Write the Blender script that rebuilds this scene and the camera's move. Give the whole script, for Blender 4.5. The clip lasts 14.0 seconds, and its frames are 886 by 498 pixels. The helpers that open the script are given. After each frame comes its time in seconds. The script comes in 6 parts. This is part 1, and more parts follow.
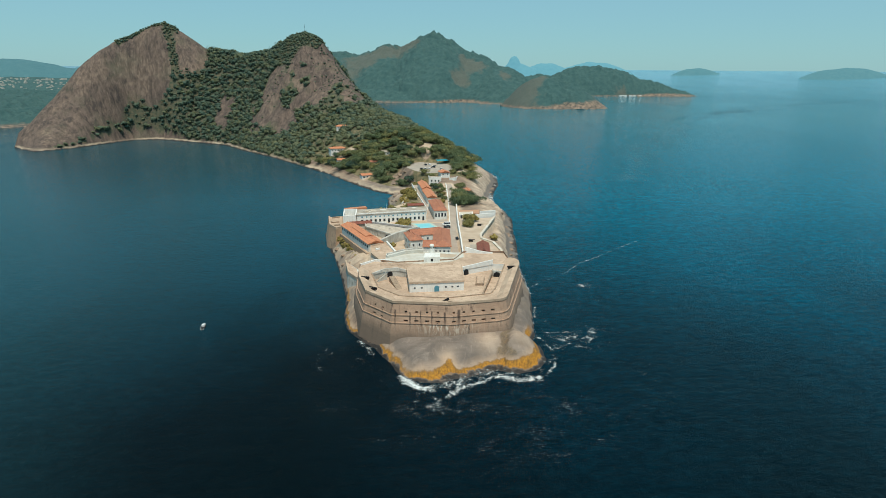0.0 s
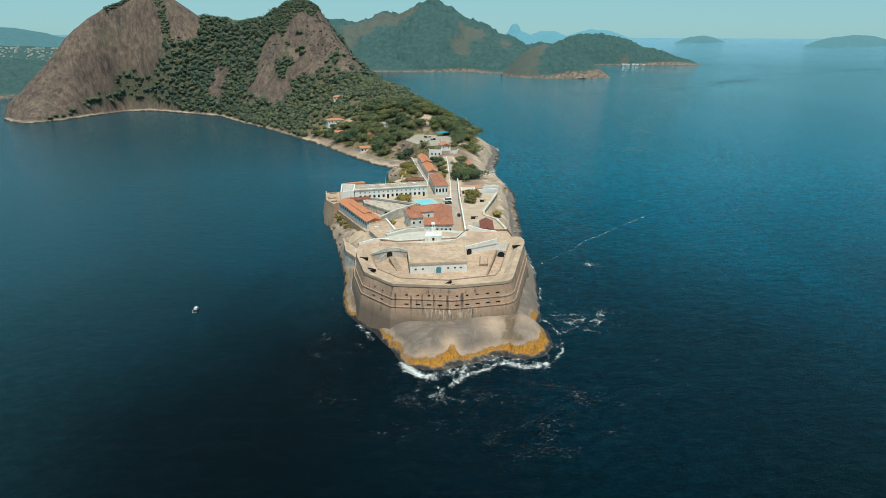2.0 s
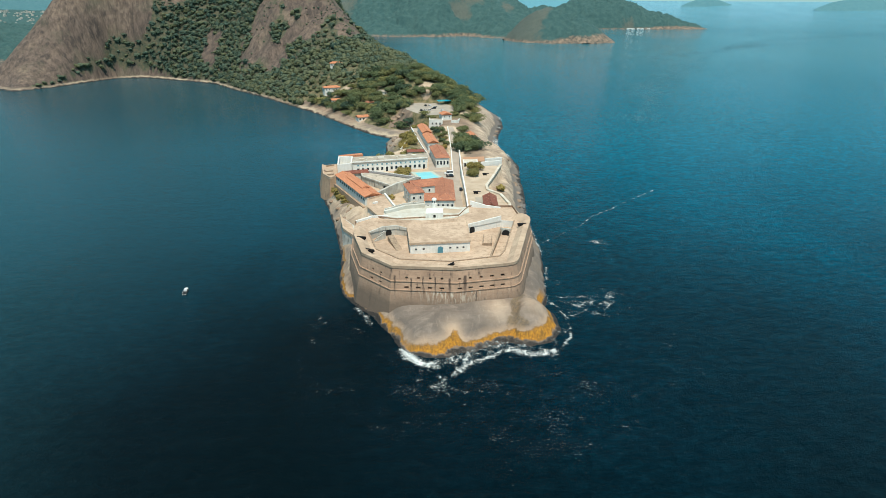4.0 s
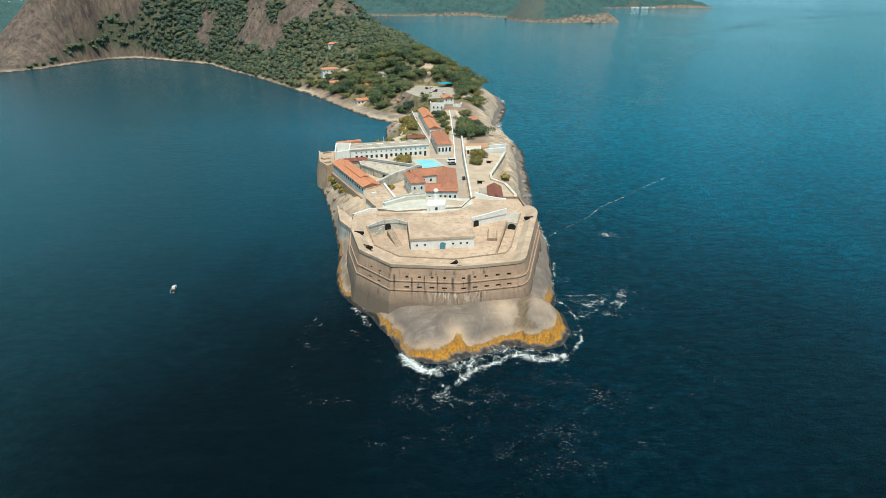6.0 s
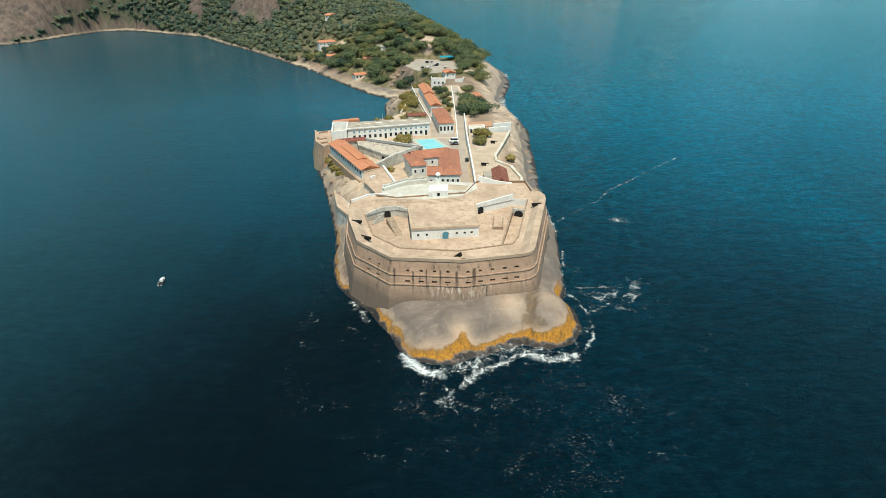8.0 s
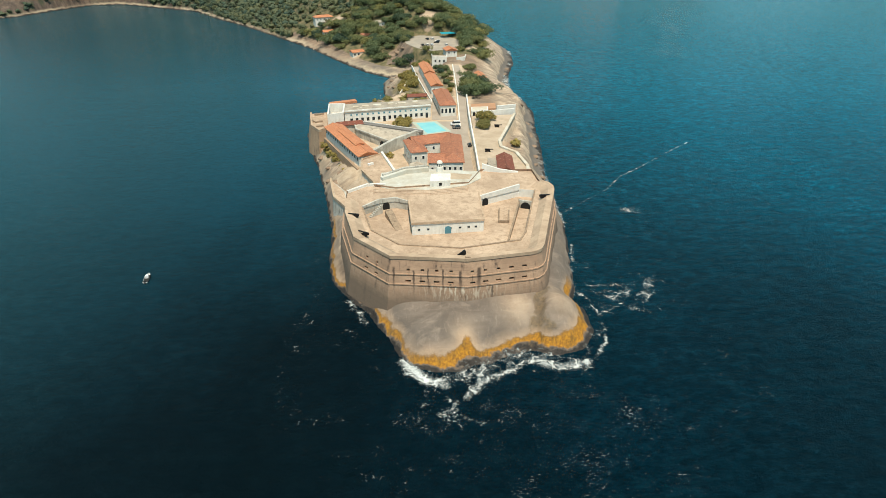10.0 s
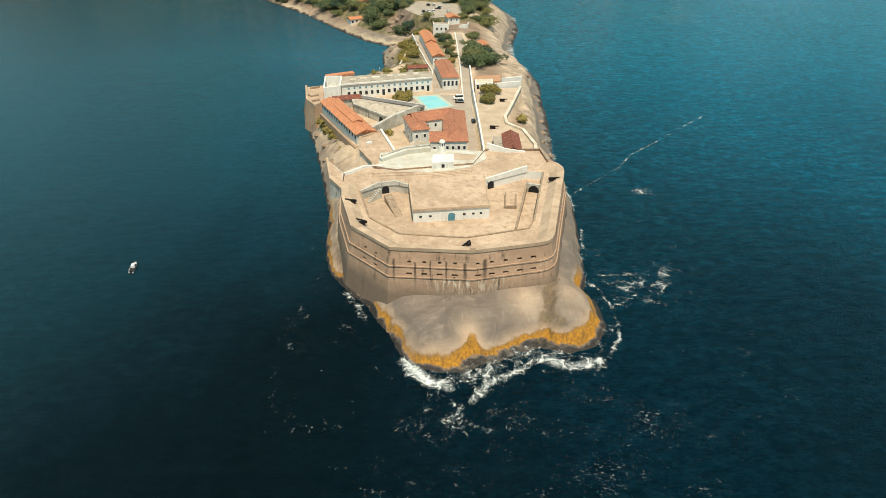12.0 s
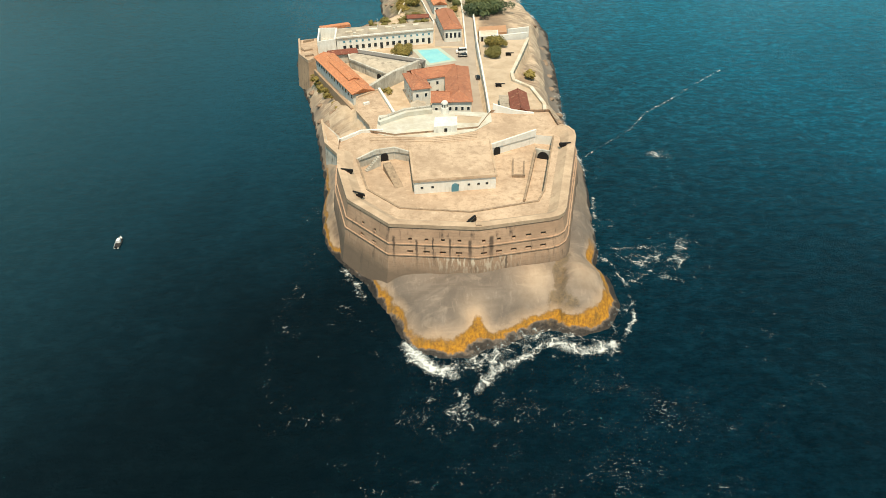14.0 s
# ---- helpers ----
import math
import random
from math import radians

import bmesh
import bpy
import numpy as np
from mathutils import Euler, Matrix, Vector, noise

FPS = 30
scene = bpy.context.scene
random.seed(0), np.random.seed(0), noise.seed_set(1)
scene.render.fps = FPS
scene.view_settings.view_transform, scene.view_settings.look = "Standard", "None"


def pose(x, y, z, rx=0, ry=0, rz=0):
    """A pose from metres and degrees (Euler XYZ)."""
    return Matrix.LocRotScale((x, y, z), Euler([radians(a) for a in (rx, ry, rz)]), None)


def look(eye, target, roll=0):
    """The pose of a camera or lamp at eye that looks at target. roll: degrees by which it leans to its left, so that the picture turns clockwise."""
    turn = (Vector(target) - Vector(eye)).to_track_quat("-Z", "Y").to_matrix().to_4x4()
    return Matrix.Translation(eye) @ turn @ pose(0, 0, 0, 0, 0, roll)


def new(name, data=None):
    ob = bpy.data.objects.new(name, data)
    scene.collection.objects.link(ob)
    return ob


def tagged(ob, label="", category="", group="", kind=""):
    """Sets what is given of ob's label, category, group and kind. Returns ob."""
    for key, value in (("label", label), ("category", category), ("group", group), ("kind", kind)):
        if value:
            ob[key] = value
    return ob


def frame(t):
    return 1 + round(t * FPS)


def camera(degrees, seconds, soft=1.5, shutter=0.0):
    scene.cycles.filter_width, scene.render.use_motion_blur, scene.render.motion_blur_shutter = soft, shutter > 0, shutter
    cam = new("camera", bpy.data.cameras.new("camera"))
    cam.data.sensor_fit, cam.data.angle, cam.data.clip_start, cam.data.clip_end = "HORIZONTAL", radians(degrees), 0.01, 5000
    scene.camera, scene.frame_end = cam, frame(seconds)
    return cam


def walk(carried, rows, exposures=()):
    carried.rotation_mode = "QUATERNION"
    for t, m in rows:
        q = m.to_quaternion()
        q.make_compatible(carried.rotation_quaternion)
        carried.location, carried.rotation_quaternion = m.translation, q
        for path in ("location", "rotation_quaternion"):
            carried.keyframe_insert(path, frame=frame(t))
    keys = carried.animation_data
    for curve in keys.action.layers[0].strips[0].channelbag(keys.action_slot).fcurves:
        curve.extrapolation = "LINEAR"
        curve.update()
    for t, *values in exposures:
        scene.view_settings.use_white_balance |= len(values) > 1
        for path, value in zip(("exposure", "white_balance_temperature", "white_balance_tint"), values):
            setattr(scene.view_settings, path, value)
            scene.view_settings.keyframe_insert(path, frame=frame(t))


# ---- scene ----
cam = camera(75.0, 14.0, soft=0.5)
PATH = [
    (0, (0.874, -5.388, 107.117), (0.959, -3.481, 106.521), 0.4),
    (0.5, (0.493, -2.519, 107.056), (0.579, -0.618, 106.442), 0.4),
    (1, (0.316, 0.413, 107.003), (0.404, 2.307, 106.367), 0.4),
    (1.5, (0.294, 3.405, 106.945), (0.381, 5.29, 106.283), 0.4),
    (2, (0.296, 6.454, 106.889), (0.382, 8.329, 106.199), 0.3),
    (2.5, (0.281, 9.517, 106.798), (0.366, 11.38, 106.075), 0.3),
    (3, (0.204, 12.704, 106.717), (0.29, 14.555, 105.965), 0.3),
    (5.5, (0.149, 29.654, 106.299), (0.231, 31.47, 105.465), 0.3),
    (6, (0.155, 33.085, 106.276), (0.236, 34.893, 105.426), 0.3),
    (6.5, (0.166, 36.477, 106.257), (0.245, 38.276, 105.387), 0.2),
    (7, (0.121, 39.874, 106.238), (0.2, 41.662, 105.346), 0.2),
    (7.5, (0.064, 43.249, 106.21), (0.141, 45.027, 105.297), 0.1),
    (10, (-0.373, 60.164, 105.941), (-0.296, 61.893, 104.938), 0.2),
    (10.5, (-0.42, 63.441, 105.871), (-0.344, 65.16, 104.851), 0.2),
    (11, (-0.456, 66.672, 105.782), (-0.382, 68.379, 104.743), 0.1),
    (11.5, (-0.456, 69.797, 105.665), (-0.382, 71.49, 104.603), 0.2),
    (12, (-0.437, 72.894, 105.542), (-0.366, 74.565, 104.446), 0.1),
    (12.5, (-0.396, 75.946, 105.398), (-0.328, 77.592, 104.265), -0.0),
    (13, (-0.312, 79.076, 105.28), (-0.246, 80.697, 104.11), -0.1),
    (13.5, (-0.209, 82.329, 105.212), (-0.147, 83.925, 104.008), -0.3),
    (14, (-0.138, 85.647, 105.177), (-0.08, 87.218, 103.939), -0.4),
]
walk(cam, [(t, look(eye, target, roll)) for t, eye, target, roll in PATH], [(0.0, -0.12, 5500, 7), (1.5, -0.10, 5500, 7), (3.2, 0.10, 5500, 7), (7.5, 0.17, 5600, 7.5), (10.0, 0.12, 5950, 8.5), (12.0, 0.18, 6250, 9.2), (14.0, 0.24, 6480, 9.6)])

# ---- world and sun ----
SUN_TO = Vector((0.04, -0.40, 0.90)).normalized()
world = bpy.data.worlds.new("sky")
scene.world = world
world.use_nodes = True
wn = world.node_tree
sky = wn.nodes.new("ShaderNodeTexSky")
sky.sky_type, sky.sun_disc = "NISHITA", False
sky.sun_elevation = math.asin(SUN_TO.z)
sky.sun_rotation = math.atan2(SUN_TO.x, SUN_TO.y)
sky.air_density, sky.dust_density, sky.ozone_density = 1.2, 0.15, 1.5
back = wn.nodes["Background"]
back.inputs["Strength"].default_value = 0.10
haze = wn.nodes.new("ShaderNodeMix")
haze.data_type, haze.blend_type = "RGBA", "MULTIPLY"
haze.inputs["Factor"].default_value = 1.0
haze.inputs[7].default_value = (0.60, 0.98, 1.12, 1)
wn.links.new(sky.outputs["Color"], haze.inputs[6])
veil = wn.nodes.new("ShaderNodeMix")
veil.data_type = "RGBA"
veil.inputs["Factor"].default_value = 0.72
veil.inputs[7].default_value = (3.6, 5.3, 4.95, 1)
wn.links.new(haze.outputs[2], veil.inputs[6])
wn.links.new(veil.outputs[2], back.inputs["Color"])

sun_data = bpy.data.lights.new("sun", "SUN")
sun_data.energy, sun_data.angle, sun_data.color = 4.6, radians(0.53), (1.0, 0.83, 0.60)
sun = new("sun", sun_data)
sun.matrix_world = look((0, 0, 400), Vector((0, 0, 400)) - SUN_TO)


# ---- materials ----
class Nodes:
    """A small builder for node materials in world coordinates."""

    def __init__(self, name, rough=0.85, metal=0.0, ior=1.45):
        self.m = bpy.data.materials.new(name)
        self.m.use_nodes = True
        self.t = self.m.node_tree
        self.b = self.t.nodes["Principled BSDF"]
        self.b.inputs["Roughness"].default_value = rough
        self.b.inputs["Metallic"].default_value = metal
        self.b.inputs["IOR"].default_value = ior
        self.pos = self.t.nodes.new("ShaderNodeNewGeometry").outputs["Position"]

    def n(self, kind):
        return self.t.nodes.new(kind)

    def put(self, a, b):
        self.t.links.new(a, b)

    def stretch(self, sx, sy, sz):
        m = self.n("ShaderNodeVectorMath")
        m.operation = "MULTIPLY"
        self.put(self.pos, m.inputs[0])
        m.inputs[1].default_value = (sx, sy, sz)
        return m.outputs[0]

    def noise(self, scale, detail=4.0, rough=0.55, vec=None, dist=0.0):
        q = self.n("ShaderNodeTexNoise")
        self.put(vec if vec is not None else self.pos, q.inputs["Vector"])
        q.inputs["Scale"].default_value = scale
        q.inputs["Detail"].default_value = detail
        q.inputs["Roughness"].default_value = rough
        q.inputs["Distortion"].default_value = dist
        return q.outputs["Fac"]

    def ramp(self, fac, lo, hi, a=0.0, b=1.0):
        r = self.n("ShaderNodeMapRange")
        r.clamp = True
        self.put(fac, r.inputs["Value"])
        r.inputs["From Min"].default_value, r.inputs["From Max"].default_value = lo, hi
        r.inputs["To Min"].default_value, r.inputs["To Max"].default_value = a, b
        return r.outputs[0]

    def math(self, op, a, b=None):
        q = self.n("ShaderNodeMath")
        q.operation = op
        for i, v in enumerate((a, b)):
            if v is None:
                continue
            if isinstance(v, (int, float)):
                q.inputs[i].default_value = v
            else:
                self.put(v, q.inputs[i])
        return q.outputs[0]

    def mix(self, fac, a, b, mode="MIX"):
        q = self.n("ShaderNodeMix")
        q.data_type, q.blend_type = "RGBA", mode
        for sock, v in ((q.inputs["Factor"], fac), (q.inputs[6], a), (q.inputs[7], b)):
            if isinstance(v, (int, float)):
                sock.default_value = v
            elif isinstance(v, tuple):
                sock.default_value = (*v, 1.0)
            else:
                self.put(v, sock)
        return q.outputs[2]

    def attr(self, name):
        q = self.n("ShaderNodeAttribute")
        q.attribute_name = name
        return q.outputs["Fac"]

    def n_x(self):
        q = self.n("ShaderNodeSeparateXYZ")
        self.put(self.pos, q.inputs[0])
        return q.outputs["X"]

    def height(self):
        q = self.n("ShaderNodeSeparateXYZ")
        self.put(self.pos, q.inputs[0])
        return q.outputs["Z"]

    def done(self, colour, bump=None, strength=0.4, dist=0.1, rough=None):
        if isinstance(colour, tuple):
            self.b.inputs["Base Color"].default_value = (*colour, 1)
        else:
            self.put(colour, self.b.inputs["Base Color"])
        if rough is not None:
            self.put(rough, self.b.inputs["Roughness"])
        if bump is not None:
            q = self.n("ShaderNodeBump")
            q.inputs["Strength"].default_value = strength
            q.inputs["Distance"].default_value = dist
            self.put(bump, q.inputs["Height"])
            self.put(q.outputs[0], self.b.inputs["Normal"])
        return self.m


def worn(name, c1, c2, stain=None, scale=0.25, fine=2.5, amount=0.5, rough=0.9, streak=False, bump=0.35):
    """A weathered surface: two colours in patches, fine grain, and stains that may run downwards."""
    k = Nodes(name, rough)
    col = k.mix(k.ramp(k.noise(scale, 5), 0.38, 0.62), c1, c2)
    grain = k.noise(fine, 6, 0.7)
    col = k.mix(k.ramp(grain, 0.3, 0.7, 0.0, 0.35), col, tuple(v * 0.62 for v in c2))
    if stain:
        vec = k.stretch(1, 1, 0.09) if streak else None
        s = k.noise(1.25 if streak else scale * 1.7, 6, 0.65, vec)
        patch = k.ramp(k.noise(scale * 0.9, 4), 0.42, 0.6, 0.12, 1.0)
        col = k.mix(k.math("MULTIPLY", patch, k.ramp(s, 0.50, 0.68, 0, amount)), col, stain)
    return k.done(col, grain, bump, 0.12)


def plain(name, c, rough=0.6, metal=0.0):
    k = Nodes(name, rough, metal)
    g = k.noise(3.0, 4)
    return k.done(k.mix(k.ramp(g, 0.3, 0.7), tuple(v * 0.82 for v in c), c), g, 0.15, 0.03)


M = {}
def wall_stone():
    """Old rendered stone: brown patches, dark runs from the ports, white lime drips low down."""
    k = Nodes("fort_wall", 0.9)
    big, mid, fine = k.noise(0.15, 5), k.noise(0.8, 6, 0.7), k.noise(3.0, 6, 0.7)
    col = k.mix(k.ramp(big, 0.36, 0.64), (0.47, 0.318, 0.220), (0.36, 0.240, 0.165))
    col = k.mix(k.ramp(mid, 0.45, 0.72, 0, 0.55), col, (0.27, 0.19, 0.13))
    row = k.noise(1.6, 4, 0.7, k.stretch(0.10, 0.10, 1.0))
    col = k.mix(k.ramp(row, 0.50, 0.64, 0, 0.5), col, (0.25, 0.175, 0.125))
    run = k.noise(0.75, 5, 0.6, k.stretch(1, 1, 0.035))
    col = k.mix(k.math("MULTIPLY", k.ramp(run, 0.57, 0.68, 0, 0.9), k.ramp(mid, 0.3, 0.6)), col, (0.085, 0.062, 0.05))
    drip = k.noise(1.3, 4, 0.6, k.stretch(1, 1, 0.07))
    z = k.height()
    low = k.math("MULTIPLY", k.ramp(z, 6.5, 9.0), k.ramp(z, 11.8, 12.3, 1, 0))
    col = k.mix(k.math("MULTIPLY", k.math("MULTIPLY", k.ramp(drip, 0.50, 0.58, 0, 0.9), low), k.ramp(k.math("ABSOLUTE", k.math("SUBTRACT", k.math("ADD", k.n_x(), k.math("MULTIPLY", big, 8)), 16)), 3, 13, 0.95, 0.12)), col, (0.66, 0.58, 0.47))
    sep = k.n("ShaderNodeSeparateXYZ")
    k.put(k.pos, sep.inputs[0])
    sway = k.math("MULTIPLY", k.math("SUBTRACT", mid, 0.5), 1.3)
    for at, top, w in ((10.9, 17.2, 0.45), (16.4, 18.0, 0.55), (-2.6, 16.8, 0.28), (1.6, 17.5, 0.22), (5.9, 17.4, 0.3), (20.5, 12.0, 0.3), (-8.4, 17.6, 0.3)):
        off = k.math("ABSOLUTE", k.math("ADD", k.math("SUBTRACT", sep.outputs["X"], at), sway))
        run = k.math("MULTIPLY", k.ramp(off, w * 0.5, w * 1.4, 0.88, 0), k.math("MULTIPLY", k.ramp(z, top - 0.6, top, 1, 0), k.ramp(z, top - 9.0, top - 3.0)))
        col = k.mix(k.math("MULTIPLY", run, k.ramp(sep.outputs["Y"], 213, 216, 1, 0)), col, (0.07, 0.05, 0.04))
    foot = k.ramp(k.math("ADD", z, k.math("MULTIPLY", k.math("SUBTRACT", mid, 0.5), 6)), 6.5, 12.2, 0.85, 0)
    col = k.mix(foot, col, (0.125, 0.098, 0.076))
    return k.done(col, k.math("ADD", mid, fine), 0.45, 0.15)


M["fort_wall"] = wall_stone()
M["old_wall"] = worn("old_wall", (0.43, 0.30, 0.20), (0.34, 0.235, 0.155), (0.12, 0.09, 0.07), 0.18, 1.6, 0.75, streak=True)
def deck_earth():
    k = Nodes("fort_deck", 0.95)
    big, mid, fine = k.noise(0.09, 5, 0.6), k.noise(0.5, 6, 0.7), k.noise(2.6, 6, 0.75)
    col = k.mix(k.ramp(big, 0.36, 0.62), (0.555, 0.418, 0.305), (0.415, 0.305, 0.218))
    col = k.mix(k.ramp(mid, 0.5, 0.64, 0, 0.85), col, (0.34, 0.245, 0.17))
    col = k.mix(k.ramp(mid, 0.44, 0.3, 0, 0.6), col, (0.66, 0.52, 0.385))
    col = k.mix(k.ramp(fine, 0.54, 0.7, 0, 0.75), col, (0.22, 0.155, 0.10))
    return k.done(col, k.math("ADD", mid, fine), 0.5, 0.15)


M["fort_deck"] = deck_earth()
M["kerb"] = worn("kerb", (0.40, 0.30, 0.21), (0.27, 0.2, 0.14), (0.1, 0.08, 0.06), 0.9, 2.0, 0.8)
M["cornice"] = worn("cornice", (0.56, 0.425, 0.305), (0.43, 0.318, 0.225), (0.24, 0.17, 0.12), 0.22, 1.3, 0.75)
M["white_wash"] = worn("white_wash", (0.78, 0.78, 0.74), (0.69, 0.68, 0.63), (0.36, 0.34, 0.30), 0.25, 1.5, 0.55, streak=True)
M["cream"] = worn("cream", (0.66, 0.64, 0.57), (0.56, 0.48, 0.37), (0.42, 0.36, 0.28), 0.2, 1.0, 0.8)
M["lime_floor"] = worn("lime_floor", (0.60, 0.60, 0.55), (0.50, 0.465, 0.39), (0.40, 0.33, 0.25), 0.16, 0.9, 0.7)
M["slate"] = worn("slate", (0.16, 0.155, 0.15), (0.22, 0.2, 0.185), (0.1, 0.095, 0.09), 0.3, 1.5, 0.6)
M["lime"] = worn("lime", (0.80, 0.80, 0.77), (0.71, 0.70, 0.66), (0.42, 0.40, 0.36), 0.25, 1.2, 0.5, streak=True)
M["grey_plaster"] = worn("grey_plaster", (0.60, 0.585, 0.53), (0.42, 0.395, 0.345), (0.10, 0.09, 0.08), 0.3, 1.4, 0.92, streak=True)
M["pale_roof"] = worn("pale_roof", (0.44, 0.385, 0.31), (0.34, 0.295, 0.24), (0.16, 0.135, 0.11), 0.2, 1.2, 0.8)
M["dry_roof"] = worn("dry_roof", (0.56, 0.48, 0.38), (0.42, 0.36, 0.29), (0.16, 0.135, 0.11), 0.3, 1.0, 0.9)
M["road_stone"] = worn("road_stone", (0.44, 0.375, 0.31), (0.36, 0.305, 0.25), (0.26, 0.21, 0.175), 0.12, 1.5, 0.5)
M["clay"] = worn("clay", (0.50, 0.27, 0.15), (0.42, 0.24, 0.14), (0.5, 0.4, 0.3), 0.2, 1.0, 0.6)
M["dirt"] = worn("dirt", (0.56, 0.45, 0.34), (0.45, 0.35, 0.25), (0.27, 0.21, 0.15), 0.12, 0.9, 0.75)
M["asphalt"] = worn("asphalt", (0.33, 0.295, 0.25), (0.43, 0.37, 0.30), (0.24, 0.205, 0.17), 0.12, 1.2, 0.6)
M["court_blue"] = worn("court_blue", (0.20, 0.52, 0.60), (0.26, 0.58, 0.62), (0.36, 0.56, 0.55), 0.15, 1.0, 0.5)
M["court_edge"] = worn("court_edge", (0.42, 0.52, 0.46), (0.46, 0.50, 0.42), (0.4, 0.38, 0.3), 0.15, 1.0, 0.5)
M["iron"] = plain("iron", (0.02, 0.02, 0.022), 0.55, 0.6)
# for dark doors, and in place of the unlit inside of openings
M["near_black"] = plain("near_black", (0.012, 0.012, 0.013), 0.9)
M["blue_paint"] = plain("blue_paint", (0.09, 0.25, 0.33), 0.5)
M["glass"] = plain("glass", (0.02, 0.03, 0.04), 0.12)
M["bark"] = worn("bark", (0.16, 0.11, 0.07), (0.1, 0.07, 0.05), None, 0.6, 3.0)
M["white_paint"] = plain("white_paint", (0.8, 0.8, 0.8), 0.35)
M["black_paint"] = plain("black_paint", (0.015, 0.015, 0.018), 0.25)
M["rubber"] = plain("rubber", (0.02, 0.02, 0.02), 0.8)
M["tarp"] = plain("tarp", (0.03, 0.36, 0.50), 0.5)


def tile_material(name, c1, c2, dark):
    k = Nodes(name, 0.85)
    w = k.n("ShaderNodeTexWave")
    k.put(k.pos, w.inputs["Vector"])
    w.inputs["Scale"].default_value = 0.9
    w.inputs["Distortion"].default_value = 1.5
    col = k.mix(k.ramp(k.noise(0.35, 6, 0.65), 0.35, 0.65), c1, c2)
    col = k.mix(k.ramp(k.noise(1.6, 6, 0.75), 0.46, 0.66, 0, 0.85), col, dark)
    col = k.mix(k.ramp(k.noise(0.9, 5, 0.7), 0.56, 0.7, 0, 0.6), col, (0.62, 0.36, 0.22))
    return k.done(col, w.outputs["Fac"], 0.5, 0.08)


M["orange_tile"] = tile_material("orange_tile", (0.60, 0.25, 0.12), (0.48, 0.19, 0.09), (0.24, 0.115, 0.07))
M["red_tile"] = tile_material("red_tile", (0.45, 0.185, 0.10), (0.33, 0.13, 0.075), (0.17, 0.085, 0.06))
M["brown_tile"] = tile_material("brown_tile", (0.23, 0.07, 0.045), (0.18, 0.06, 0.04), (0.1, 0.045, 0.03))


def leaf_material(name, dark, light, tinge=(0.15, 0.155, 0.05), cool=(0.026, 0.058, 0.040), warm=(0.22, 0.20, 0.075)):
    k = Nodes(name, 0.75)
    g = k.n("ShaderNodeNewGeometry").outputs["Random Per Island"]
    col = k.mix(g, dark, light)
    tint = k.attr("tint")
    col = k.mix(k.math("MULTIPLY", tint, 0.65), col, tinge)
    o = k.n("ShaderNodeObjectInfo").outputs["Random"]
    col = k.mix(k.ramp(o, 0.0, 0.45, 0.8, 0), col, cool)
    col = k.mix(k.ramp(o, 0.55, 1.0, 0, 0.7), col, warm)
    glow, both = k.n("ShaderNodeBsdfTranslucent"), k.n("ShaderNodeMixShader")
    k.put(col, glow.inputs["Color"])
    both.inputs[0].default_value = 0.3
    m = k.done(col, k.noise(1.1, 4, 0.7), 0.6, 0.6)
    k.put(k.b.outputs[0], both.inputs[1])
    k.put(glow.outputs[0], both.inputs[2])
    k.put(both.outputs[0], k.t.nodes["Material Output"].inputs["Surface"])
    return m


M["leaf"] = leaf_material("leaf", (0.066, 0.104, 0.052), (0.172, 0.212, 0.092), (0.15, 0.16, 0.06), (0.036, 0.076, 0.056), (0.22, 0.215, 0.08))
M["leaf_olive"] = leaf_material("leaf_olive", (0.15, 0.138, 0.040), (0.39, 0.31, 0.088), (0.24, 0.20, 0.06), (0.19, 0.18, 0.06), (0.38, 0.29, 0.085))
M["leaf_mid"] = leaf_material("leaf_mid", (0.098, 0.122, 0.052), (0.245, 0.250, 0.098), (0.20, 0.20, 0.07), (0.08, 0.12, 0.06), (0.30, 0.27, 0.09))
# hillside greens blued for the haze in front of them
M["leaf_far"] = leaf_material("leaf_far", (0.044, 0.086, 0.066), (0.098, 0.146, 0.104), (0.190, 0.190, 0.084), (0.045, 0.088, 0.068), (0.09, 0.13, 0.085))


